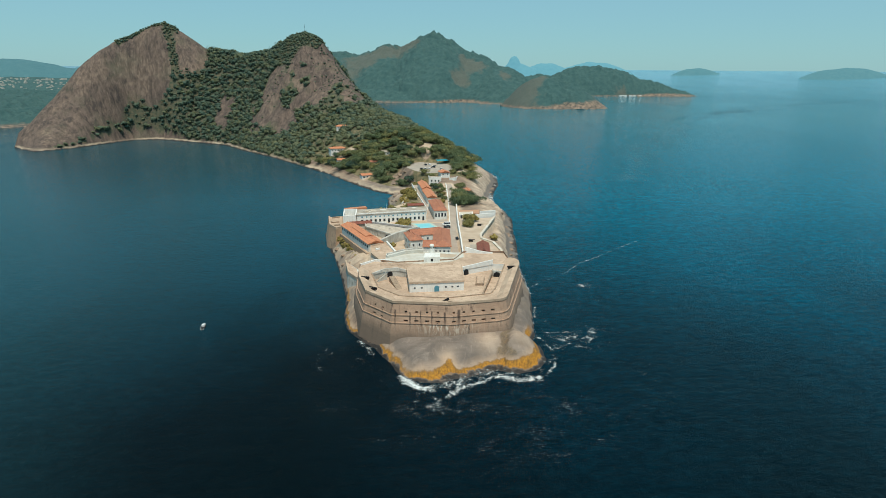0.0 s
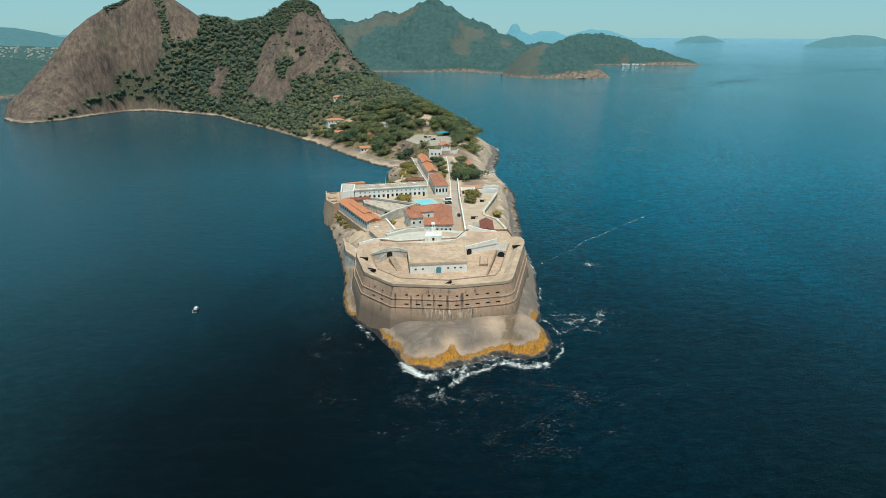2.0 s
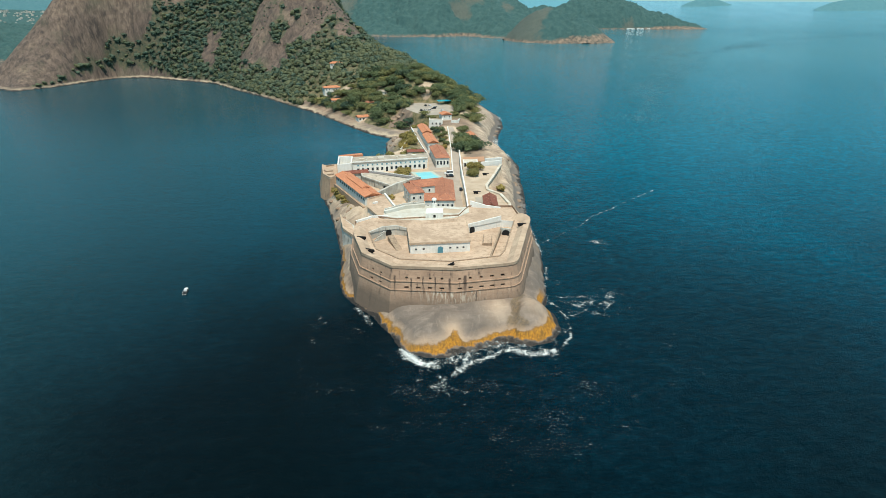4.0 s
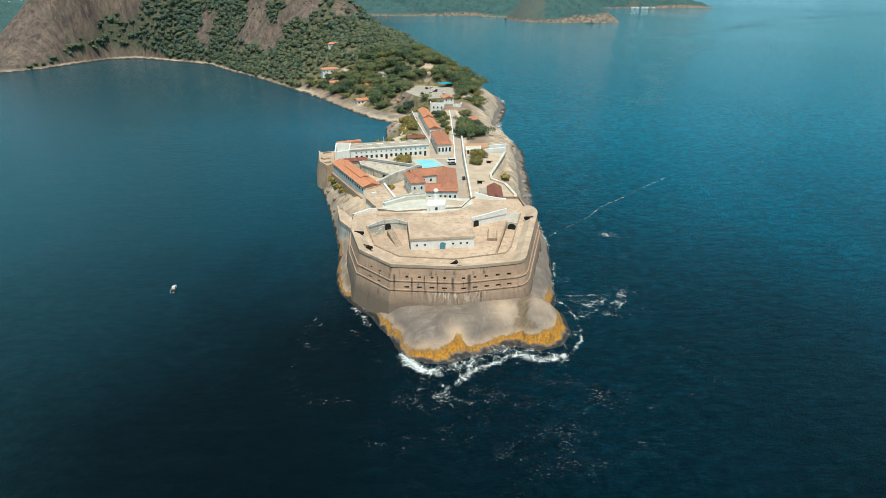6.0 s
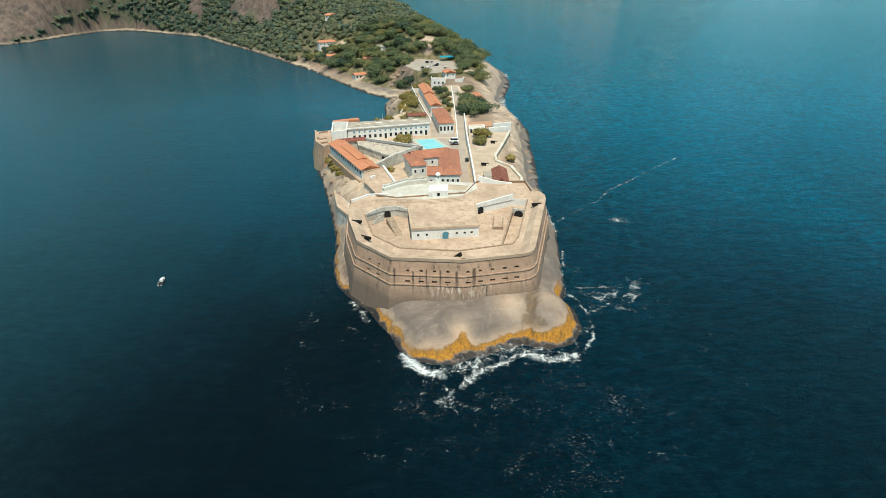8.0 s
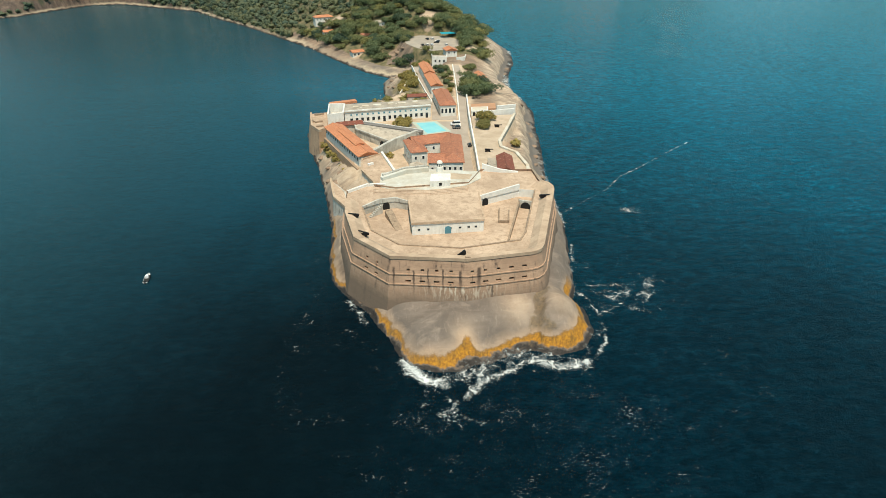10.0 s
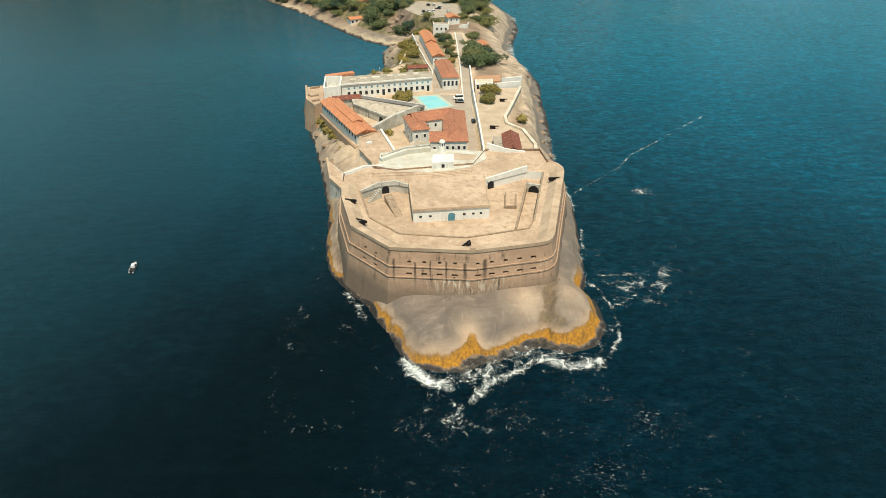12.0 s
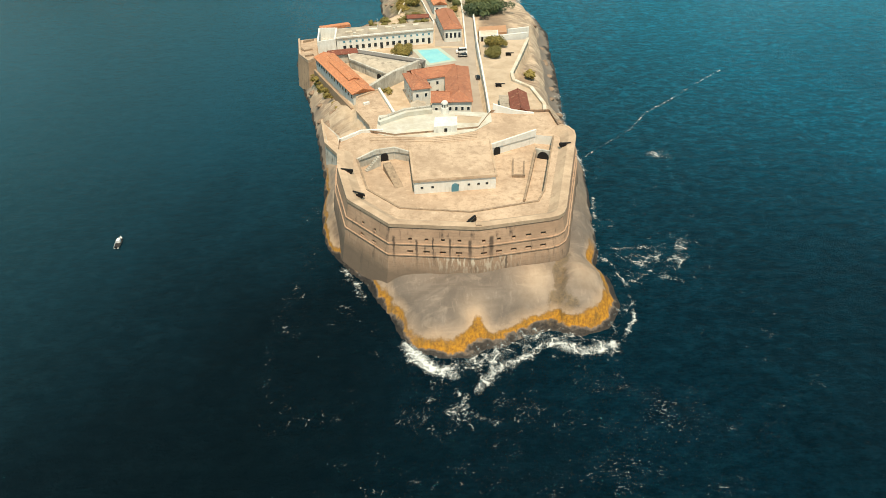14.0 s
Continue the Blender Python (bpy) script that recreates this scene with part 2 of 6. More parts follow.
def ground_material():
    """Granite with earth, scrub, algae and a wet foot, by the masks of the mesh."""
    k = Nodes("granite_ground", 0.9)
    big, mid, fine = k.noise(0.03, 6, 0.6), k.noise(0.22, 6, 0.65), k.noise(1.3, 6, 0.7)
    run = k.noise(0.16, 6, 0.65, k.stretch(1, 1, 0.13), 0.6)
    rock = k.mix(k.ramp(big, 0.35, 0.65), (0.29, 0.205, 0.142), (0.19, 0.138, 0.10))
    down = k.noise(0.35, 6, 0.65, k.stretch(0.12, 1, 0.12), 0.5)
    rock = k.mix(k.ramp(down, 0.46, 0.66, 0, 0.8), rock, (0.085, 0.062, 0.048))
    rock = k.mix(k.ramp(run, 0.5, 0.68, 0, 0.75), rock, (0.13, 0.105, 0.09))
    rock = k.mix(k.ramp(mid, 0.54, 0.72, 0, 0.6), rock, (0.46, 0.34, 0.235))
    hill = k.mix(k.ramp(run, 0.42, 0.62), (0.138, 0.101, 0.080), (0.060, 0.047, 0.041))
    rain = k.noise(0.26, 6, 0.66, k.stretch(1, 1, 0.10), 0.6)
    hill = k.mix(k.ramp(rain, 0.52, 0.66, 0, 0.6), hill, (0.185, 0.140, 0.112))
    hill = k.mix(k.ramp(rain, 0.46, 0.36, 0, 0.65), hill, (0.050, 0.040, 0.036))
    crack = k.noise(0.045, 5, 0.6, k.stretch(1, 1, 0.35), 1.5)
    hill = k.mix(k.math("MULTIPLY", k.ramp(k.math("ABSOLUTE", k.math("SUBTRACT", crack, 0.5)), 0.0, 0.012, 0.85, 0), k.ramp(mid, 0.4, 0.6)), hill, (0.028, 0.024, 0.022))
    hill = k.mix(k.ramp(big, 0.52, 0.68, 0, 0.5), hill, (0.12, 0.115, 0.075))
    hill = k.mix(k.ramp(k.noise(0.022, 7, 0.7, k.stretch(1, 1, 0.6), 1.0), 0.50, 0.62, 0, 0.55), hill, k.mix(k.ramp(rain, 0.42, 0.6), (0.135, 0.098, 0.072), (0.265, 0.195, 0.145)))
    seam = k.noise(0.5, 6, 0.7, k.stretch(0.10, 1, 0.10), 0.8)
    dry = k.mix(k.ramp(mid, 0.38, 0.62), (0.56, 0.445, 0.33), (0.36, 0.28, 0.205))
    dry = k.mix(k.ramp(seam, 0.48, 0.58, 0, 0.65), dry, (0.16, 0.12, 0.094))
    dry = k.mix(k.ramp(k.math("ADD", k.height(), k.math("MULTIPLY", k.math("SUBTRACT", big, 0.5), 8)), 3.2, 4.6, 0.92, 0), dry, (0.135, 0.12, 0.108))
    dry = k.mix(k.ramp(k.noise(0.14, 6, 0.7, k.stretch(0.6, 1, 1), 0.8), 0.53, 0.64, 0, 0.7), dry, (0.19, 0.145, 0.11))
    rock = k.mix(k.attr("dry"), rock, dry)
    hill = k.mix(k.ramp(k.noise(0.7, 5, 0.7, k.stretch(1, 1, 0.06), 0.5), 0.60, 0.70, 0, 0.6), hill, (0.25, 0.19, 0.15))
    rock = k.mix(k.attr("upland"), rock, hill)
    tip = k.mix(k.ramp(k.noise(0.11, 6, 0.65, None, 0.8), 0.4, 0.62), (0.195, 0.160, 0.134), (0.130, 0.108, 0.092))
    tip = k.mix(k.ramp(k.noise(0.9, 5, 0.6, k.stretch(1, 0.3, 0.3)), 0.56, 0.74, 0, 0.4), tip, (0.38, 0.31, 0.25))
    tip = k.mix(k.ramp(fine, 0.58, 0.75, 0, 0.6), tip, (0.16, 0.125, 0.095))
    swirl = k.noise(0.16, 4, 0.6, k.stretch(0.35, 1, 1), 1.2)
    tip = k.mix(k.ramp(swirl, 0.54, 0.62, 0, 0.55), tip, (0.13, 0.105, 0.086))
    tip = k.mix(k.ramp(swirl, 0.44, 0.36, 0, 0.45), tip, (0.31, 0.25, 0.20))
    tip = k.mix(k.math("MULTIPLY", k.attr("blush"), 0.6), tip, k.mix(k.ramp(mid, 0.4, 0.6), (0.56, 0.43, 0.31), (0.44, 0.32, 0.22)))
    weed = k.math("ADD", k.attr("weed"), k.math("MULTIPLY", k.math("SUBTRACT", mid, 0.5), 1.6))
    tip = k.mix(k.ramp(weed, 0.76, 1.0, 0, 0.55), tip, k.mix(k.ramp(fine, 0.35, 0.65), (0.045, 0.035, 0.015), k.mix(k.ramp(k.noise(0.3, 4), 0.45, 0.6), (0.13, 0.09, 0.045), (0.23, 0.15, 0.06))))
    rock = k.mix(k.attr("tip"), rock, tip)
    earth = k.mix(k.ramp(mid, 0.4, 0.6), (0.56, 0.44, 0.32), (0.43, 0.325, 0.225))
    col = k.mix(k.attr("earth"), rock, earth)
    grass = k.mix(k.ramp(mid, 0.4, 0.6), (0.085, 0.085, 0.038), (0.20, 0.16, 0.085))
    grass = k.mix(k.attr("upland"), grass, k.mix(k.ramp(mid, 0.4, 0.6), (0.056, 0.070, 0.044), (0.112, 0.098, 0.060)))
    edge = k.math("ADD", k.attr("cover"), k.math("MULTIPLY", k.math("SUBTRACT", fine, 0.5), 0.8))
    col = k.mix(k.ramp(edge, 0.42, 0.58), col, grass)
    z = k.height()
    zz = k.math("ADD", z, k.math("MULTIPLY", k.math("SUBTRACT", mid, 0.5), 3.4))
    lobes = k.noise(0.13, 3, 0.5)
    zz = k.math("ADD", zz, k.math("MULTIPLY", k.math("SUBTRACT", lobes, 0.5), -3.0))
    band = k.math("MULTIPLY", k.ramp(zz, 0.7, 1.1), k.ramp(k.math("SUBTRACT", zz, k.attr("swath")), -0.3, 0.3, 1, 0))
    gold = k.mix(k.ramp(fine, 0.38, 0.62), (0.47, 0.225, 0.016), (0.24, 0.108, 0.016))
    gold = k.mix(k.ramp(mid, 0.52, 0.66, 0, 0.7), gold, (0.10, 0.065, 0.02))
    gold = k.mix(k.ramp(k.math("SUBTRACT", zz, k.attr("swath")), -1.3, 0.1, 0, 0.6), gold, (0.20, 0.115, 0.035))
    gold = k.mix(k.ramp(k.noise(0.8, 5, 0.7, k.stretch(1, 0.25, 0.25)), 0.52, 0.66, 0, 0.75), gold, (0.13, 0.075, 0.018))
    over = k.math("SUBTRACT", zz, k.attr("swath"))
    crest = k.math("MULTIPLY", k.ramp(over, -0.4, 0.2), k.ramp(over, 0.5, 2.2, 1, 0))
    col = k.mix(k.math("MULTIPLY", k.math("MULTIPLY", k.math("MULTIPLY", crest, k.ramp(mid, 0.35, 0.6, 0.35, 1)), 0.62), k.attr("algae")), col, (0.50, 0.355, 0.235))
    col = k.mix(k.math("MULTIPLY", band, k.attr("algae")), col, gold)
    rim = k.math("MULTIPLY", k.ramp(zz, 0.8, 1.6), k.ramp(zz, 1.8, 3.8, 1, 0))
    pale = k.mix(k.ramp(fine, 0.4, 0.6), (0.52, 0.43, 0.31), (0.38, 0.30, 0.21))
    col = k.mix(k.math("MULTIPLY", rim, k.attr("pale")), col, pale)
    wet = k.ramp(zz, 0.35, 1.0, 1, 0)
    col = k.mix(wet, col, k.mix(k.ramp(fine, 0.4, 0.6), (0.011, 0.009, 0.008), (0.034, 0.027, 0.022)))
    h = k.math("ADD", k.math("MULTIPLY", mid, 0.8), k.math("MULTIPLY", fine, 0.3))
    h = k.math("ADD", h, k.math("MULTIPLY", k.attr("upland"), k.math("ADD", k.math("MULTIPLY", run, 3.0), k.math("MULTIPLY", rain, 0.5))))
    return k.done(col, h, 0.6, 0.9, k.ramp(wet, 0, 1, 0.9, 0.7))


def far_material(name="far_land", haze_glow=None):
    """Distant slopes: forest floor, tan bare ground by a mask, rocky foot, and the air's own light for what lies furthest."""
    k = Nodes(name, 0.95)
    big, mid, fine = k.noise(0.012, 7, 0.68), k.noise(0.06, 6, 0.75), k.noise(0.25, 5, 0.7)
    # blue of the distance haze is mixed into the forest and tan colours
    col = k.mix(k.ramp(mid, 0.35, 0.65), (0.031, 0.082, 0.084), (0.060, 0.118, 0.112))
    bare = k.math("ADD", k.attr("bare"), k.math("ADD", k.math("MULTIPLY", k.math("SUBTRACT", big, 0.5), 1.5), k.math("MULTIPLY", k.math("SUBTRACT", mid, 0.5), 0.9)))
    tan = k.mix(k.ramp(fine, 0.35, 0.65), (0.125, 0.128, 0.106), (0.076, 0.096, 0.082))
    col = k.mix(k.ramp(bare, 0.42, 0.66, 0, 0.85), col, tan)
    zz = k.math("ADD", k.height(), k.math("MULTIPLY", k.math("SUBTRACT", mid, 0.5), 20))
    rim = k.ramp(k.math("SUBTRACT", zz, k.attr("shore")), -3, 3, 1, 0)
    cliff = k.mix(k.ramp(k.noise(0.11, 6, 0.7), 0.40, 0.60), (0.29, 0.215, 0.155), (0.085, 0.080, 0.070))
    col = k.mix(k.math("MULTIPLY", rim, k.ramp(k.attr("shore"), 0, 2)), col, cliff)
    # haze put in as emission, so the furthest land glows
    if haze_glow:
        k.b.inputs["Emission Color"].default_value = (*haze_glow, 1)
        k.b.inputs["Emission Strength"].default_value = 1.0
    return k.done(col, k.math("ADD", mid, fine), 0.7, 4.5)


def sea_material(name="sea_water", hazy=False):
    """Deep water: dark body colour, paler far off for haze; mirror-like skin broken by ripples of several lengths."""
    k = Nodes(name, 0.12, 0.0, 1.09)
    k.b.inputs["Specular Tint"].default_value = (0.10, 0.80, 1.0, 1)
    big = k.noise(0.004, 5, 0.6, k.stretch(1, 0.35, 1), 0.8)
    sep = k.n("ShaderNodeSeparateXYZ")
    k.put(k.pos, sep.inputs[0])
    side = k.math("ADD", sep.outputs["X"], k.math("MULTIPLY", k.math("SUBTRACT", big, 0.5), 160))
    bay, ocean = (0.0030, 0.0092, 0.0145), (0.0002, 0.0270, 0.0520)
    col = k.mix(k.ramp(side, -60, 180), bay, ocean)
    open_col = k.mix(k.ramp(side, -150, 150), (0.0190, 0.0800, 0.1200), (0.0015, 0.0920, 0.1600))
    # the hills' dark reflection, painted into the bay's colour
    hill_reflection = k.math("MULTIPLY", k.ramp(sep.outputs["Y"], 470, 660), k.ramp(sep.outputs["X"], -60, 20, 0.6, 0))
    open_col = k.mix(hill_reflection, open_col, (0.0060, 0.0240, 0.0390))
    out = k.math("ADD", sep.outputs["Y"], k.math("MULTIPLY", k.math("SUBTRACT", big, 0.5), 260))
    # pale far off and dark close by: haze and sky reflection in the colour
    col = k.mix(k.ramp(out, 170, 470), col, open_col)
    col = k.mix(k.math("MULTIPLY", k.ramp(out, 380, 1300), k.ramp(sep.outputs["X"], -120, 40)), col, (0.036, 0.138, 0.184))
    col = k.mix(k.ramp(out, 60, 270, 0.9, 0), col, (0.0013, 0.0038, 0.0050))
    # left side of the bay lightened for haze
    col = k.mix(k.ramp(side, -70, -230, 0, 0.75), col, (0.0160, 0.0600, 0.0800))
    w1 = k.noise(0.10, 5, 0.6, k.stretch(0.55, 1, 1), 0.4)
    w2 = k.noise(0.38, 7, 0.65, k.stretch(0.6, 1, 1))
    w3 = k.noise(1.8, 4, 0.6)
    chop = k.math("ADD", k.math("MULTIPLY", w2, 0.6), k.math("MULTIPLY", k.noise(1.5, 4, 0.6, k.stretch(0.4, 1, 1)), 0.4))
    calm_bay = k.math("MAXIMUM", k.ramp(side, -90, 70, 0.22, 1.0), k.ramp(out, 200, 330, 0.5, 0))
    # ripples' bright and dark sides are also mixed into the body colour
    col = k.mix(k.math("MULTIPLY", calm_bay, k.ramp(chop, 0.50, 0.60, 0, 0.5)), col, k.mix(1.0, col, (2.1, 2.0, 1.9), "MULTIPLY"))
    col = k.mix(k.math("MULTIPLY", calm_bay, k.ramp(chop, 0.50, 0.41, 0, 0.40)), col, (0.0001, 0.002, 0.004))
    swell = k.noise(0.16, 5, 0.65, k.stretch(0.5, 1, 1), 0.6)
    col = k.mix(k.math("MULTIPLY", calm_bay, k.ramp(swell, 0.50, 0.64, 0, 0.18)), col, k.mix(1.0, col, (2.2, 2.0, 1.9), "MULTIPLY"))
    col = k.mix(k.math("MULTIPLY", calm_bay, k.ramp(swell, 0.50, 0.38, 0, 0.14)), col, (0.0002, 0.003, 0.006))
    h = k.math("ADD", k.math("MULTIPLY", w1, 1.2), k.math("ADD", k.math("MULTIPLY", w2, 0.9), k.math("MULTIPLY", w3, 0.3)))
    h = k.math("MULTIPLY", h, k.math("MAXIMUM", k.ramp(side, -90, 70, 0.35, 1.0), k.ramp(out, 200, 330, 0.9, 0)))
    calm = k.ramp(big, 0.45, 0.62, 0.05, 0.11)
    # haze over the far sea, added as emission that grows outwards
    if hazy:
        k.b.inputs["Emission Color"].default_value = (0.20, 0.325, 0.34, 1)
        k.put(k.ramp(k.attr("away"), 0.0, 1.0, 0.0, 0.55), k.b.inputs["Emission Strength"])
    return k.done(col, h, 0.65, 1.5, calm)


def foam_material():
    """Foam that breaks up into lace where it thins."""
    k = Nodes("sea_foam", 0.7)
    f = k.noise(0.7, 8, 0.68, None, 1.6)
    g = k.noise(0.2, 4, 0.6)
    push = k.n("ShaderNodeTexNoise")
    k.put(k.pos, push.inputs["Vector"])
    push.inputs["Scale"].default_value = 0.35
    push.inputs["Detail"].default_value = 4
    far = k.n("ShaderNodeVectorMath")
    far.operation = "MULTIPLY_ADD"
    k.put(push.outputs["Color"], far.inputs[0])
    far.inputs[1].default_value = (5, 5, 0)
    k.put(k.pos, far.inputs[2])
    cell = k.n("ShaderNodeTexVoronoi")
    cell.feature = "DISTANCE_TO_EDGE"
    cell.inputs["Scale"].default_value = 0.55
    k.put(far.outputs[0], cell.inputs["Vector"])
    fine_cell = k.n("ShaderNodeTexVoronoi")
    fine_cell.feature = "DISTANCE_TO_EDGE"
    fine_cell.inputs["Scale"].default_value = 0.7
    cell.inputs["Scale"].default_value = 0.22
    k.put(far.outputs[0], fine_cell.inputs["Vector"])
    froth = k.math("ADD", k.attr("froth"), k.math("MULTIPLY", k.math("SUBTRACT", g, 0.5), 0.9))
    rag = k.math("MULTIPLY", k.math("SUBTRACT", f, 0.5), 2.0)
    core = k.ramp(k.math("ADD", froth, rag), 0.50, 1.15)
    veil = k.ramp(k.math("ADD", froth, k.math("MULTIPLY", rag, 0.4)), 0.0, 0.5, 0, 0.55)
    veil = k.math("MULTIPLY", veil, k.ramp(k.noise(0.9, 6, 0.7, k.stretch(1, 0.4, 1), 1.0), 0.40, 0.68, 0.05, 1.0))
    thread = k.math("MULTIPLY", k.ramp(cell.outputs["Distance"], 0.0, 0.11, 0.9, 0), k.ramp(k.math("ADD", froth, rag), -0.05, 0.45))
    thin = k.math("MULTIPLY", k.ramp(fine_cell.outputs["Distance"], 0.0, 0.16, 0.6, 0), k.ramp(k.math("ADD", froth, rag), 0.1, 0.55))
    k.put(k.math("MAXIMUM", k.math("MAXIMUM", core, veil), k.math("MAXIMUM", thread, thin)), k.b.inputs["Alpha"])
    return k.done(k.mix(f, (0.60, 0.66, 0.66), (0.82, 0.85, 0.84)))


def fleck_material():
    """Short broken crests of foam on the open water, which double as painted sun glitter."""
    k = Nodes("fleck_and_glint", 0.7)
    f = k.noise(2.3, 6, 0.75, k.stretch(0.45, 1, 1), 0.5)
    a = k.math("ADD", f, k.math("MULTIPLY", k.attr("froth"), 0.22))
    k.put(k.ramp(a, 0.64, 0.73, 0, 0.5), k.b.inputs["Alpha"])
    return k.done((0.72, 0.76, 0.76))


M["fleck"] = fleck_material()
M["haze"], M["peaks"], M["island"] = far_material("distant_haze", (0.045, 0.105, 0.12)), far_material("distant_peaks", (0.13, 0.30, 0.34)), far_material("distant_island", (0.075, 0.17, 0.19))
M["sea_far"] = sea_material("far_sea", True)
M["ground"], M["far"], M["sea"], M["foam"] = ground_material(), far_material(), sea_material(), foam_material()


# ---- mesh helpers ----
def mesh_ob(name, bm, material, smooth=False):
    me = bpy.data.meshes.new(name)
    bm.to_mesh(me)
    bm.free()
    me.materials.append(material)
    if smooth:
        me.shade_smooth()
    return new(name, me)


def part(name, bm, material, parent, label="", smooth=False):
    """One mesh that belongs to a thing or to a part of it."""
    ob = mesh_ob(name, bm, material, smooth)
    ob.parent = parent
    if label:
        tagged(ob, label)
    return ob


def thing(name, label, category, group="", kind="", at=(0, 0, 0), turn=0.0):
    ob = new(name)
    ob.empty_display_size = 1.0
    ob.matrix_basis = pose(*at, 0, 0, turn)
    return tagged(ob, label, category, group, kind)


def array_mesh(name, verts, faces, material, smooth=False):
    """A mesh from numpy arrays of places and of quads or triangles."""
    me = bpy.data.meshes.new(name)
    n = faces.shape[1]
    me.vertices.add(len(verts))
    me.vertices.foreach_set("co", np.ascontiguousarray(verts, dtype=np.float32).ravel())
    me.loops.add(faces.size)
    me.loops.foreach_set("vertex_index", np.ascontiguousarray(faces, dtype=np.int32).ravel())
    me.polygons.add(len(faces))
    me.polygons.foreach_set("loop_start", np.arange(0, faces.size, n, dtype=np.int32))
    me.polygons.foreach_set("loop_total", np.full(len(faces), n, dtype=np.int32))
    me.update(calc_edges=True)
    me.validate()
    me.materials.append(material)
    if smooth:
        me.shade_smooth()
    return me


def give(me, name, values):
    a = me.attributes.new(name, "FLOAT", "POINT")
    a.data.foreach_set("value", np.ascontiguousarray(values, dtype=np.float32).ravel())


def prism(poly, z0, z1, bm=None, grow=0.0):
    """An upright solid on a plan outline; grow widens its foot."""
    bm = bm or bmesh.new()
    area = sum(a[0] * b[1] - b[0] * a[1] for a, b in zip(poly, poly[1:] + poly[:1]))
    poly = list(poly) if area > 0 else list(reversed(poly))
    foot = offset(poly, grow) if grow else poly
    lo = [bm.verts.new((x, y, z0)) for x, y in foot]
    hi = [bm.verts.new((x, y, z1)) for x, y in poly]
    n = len(poly)
    for i in range(n):
        bm.faces.new((lo[i], lo[(i + 1) % n], hi[(i + 1) % n], hi[i]))
    bm.faces.new(hi)
    bm.faces.new(list(reversed(lo)))
    return bm


def offset(poly, d):
    """The outline moved outwards by d (inwards: minus); anticlockwise outlines."""
    out, n = [], len(poly)
    for i in range(n):
        p, q, r = Vector(poly[i - 1]), Vector(poly[i]), Vector(poly[(i + 1) % n])
        a, b = (q - p).normalized(), (r - q).normalized()
        na, nb = Vector((a.y, -a.x)), Vector((b.y, -b.x))
        m = (na + nb)
        m = m / max(0.35, m.length_squared / 2)
        out.append((q.x + m.x * d, q.y + m.y * d))
    return out


def box(cx, cy, z0, sx, sy, sz, turn=0.0, bm=None):
    c, s = math.cos(radians(turn)), math.sin(radians(turn))
    pts = [(cx + c * u - s * v, cy + s * u + c * v) for u, v in ((-sx / 2, -sy / 2), (sx / 2, -sy / 2), (sx / 2, sy / 2), (-sx / 2, sy / 2))]
    return prism(pts, z0, z0 + sz, bm)


def ribbon(pts, width, z0, z1, bm=None):
    """A wall along a line of plan points, of one thickness; z0 and z1 may be lists along it."""
    bm = bm or bmesh.new()
    n = len(pts)
    zs0 = z0 if isinstance(z0, (list, tuple)) else [z0] * n
    zs1 = z1 if isinstance(z1, (list, tuple)) else [z1] * n
    rows = []
    for i in range(n):
        a = (Vector(pts[i]) - Vector(pts[i - 1])).normalized() if i else None
        b = (Vector(pts[i + 1]) - Vector(pts[i])).normalized() if i < n - 1 else None
        d = ((a or b) + (b or a)).normalized()
        k = 1.0 / max(0.5, d.dot(a or b))
        nx, ny = -d.y * width / 2 * k, d.x * width / 2 * k
        x, y = pts[i]
        rows.append([bm.verts.new(v) for v in ((x + nx, y + ny, zs0[i]), (x - nx, y - ny, zs0[i]), (x - nx, y - ny, zs1[i]), (x + nx, y + ny, zs1[i]))])
    for r, q in zip(rows, rows[1:]):
        for j in range(4):
            bm.faces.new((r[j], r[(j + 1) % 4], q[(j + 1) % 4], q[j]))
    bm.faces.new(rows[0])
    bm.faces.new(list(reversed(rows[-1])))
    bmesh.ops.recalc_face_normals(bm, faces=bm.faces)
    return bm


def cut(ob, bm):
    """Cuts the solid bm out of ob's mesh."""
    tool = mesh_ob("tool", bm, ob.data.materials[0])
    mod = ob.modifiers.new("cut", "BOOLEAN")
    mod.operation, mod.solver, mod.object = "DIFFERENCE", "EXACT", tool
    bpy.context.view_layer.update()
    made = bpy.data.meshes.new_from_object(ob.evaluated_get(bpy.context.evaluated_depsgraph_get()))
    ob.modifiers.clear()
    ob.data = made
    bpy.data.objects.remove(tool)


def tube(bm, a, b, ra, rb, n=8):
    a, b = Vector(a), Vector(b)
    m = (b - a).to_track_quat("Z", "Y").to_matrix()
    lo = [bm.verts.new(a + m @ Vector((ra * math.cos(t), ra * math.sin(t), 0))) for t in [2 * math.pi * i / n for i in range(n)]]
    hi = [bm.verts.new(b + m @ Vector((rb * math.cos(t), rb * math.sin(t), 0))) for t in [2 * math.pi * i / n for i in range(n)]]
    for i in range(n):
        bm.faces.new((lo[i], lo[(i + 1) % n], hi[(i + 1) % n], hi[i]))
    bm.faces.new(hi)
    bm.faces.new(list(reversed(lo)))
    return bm


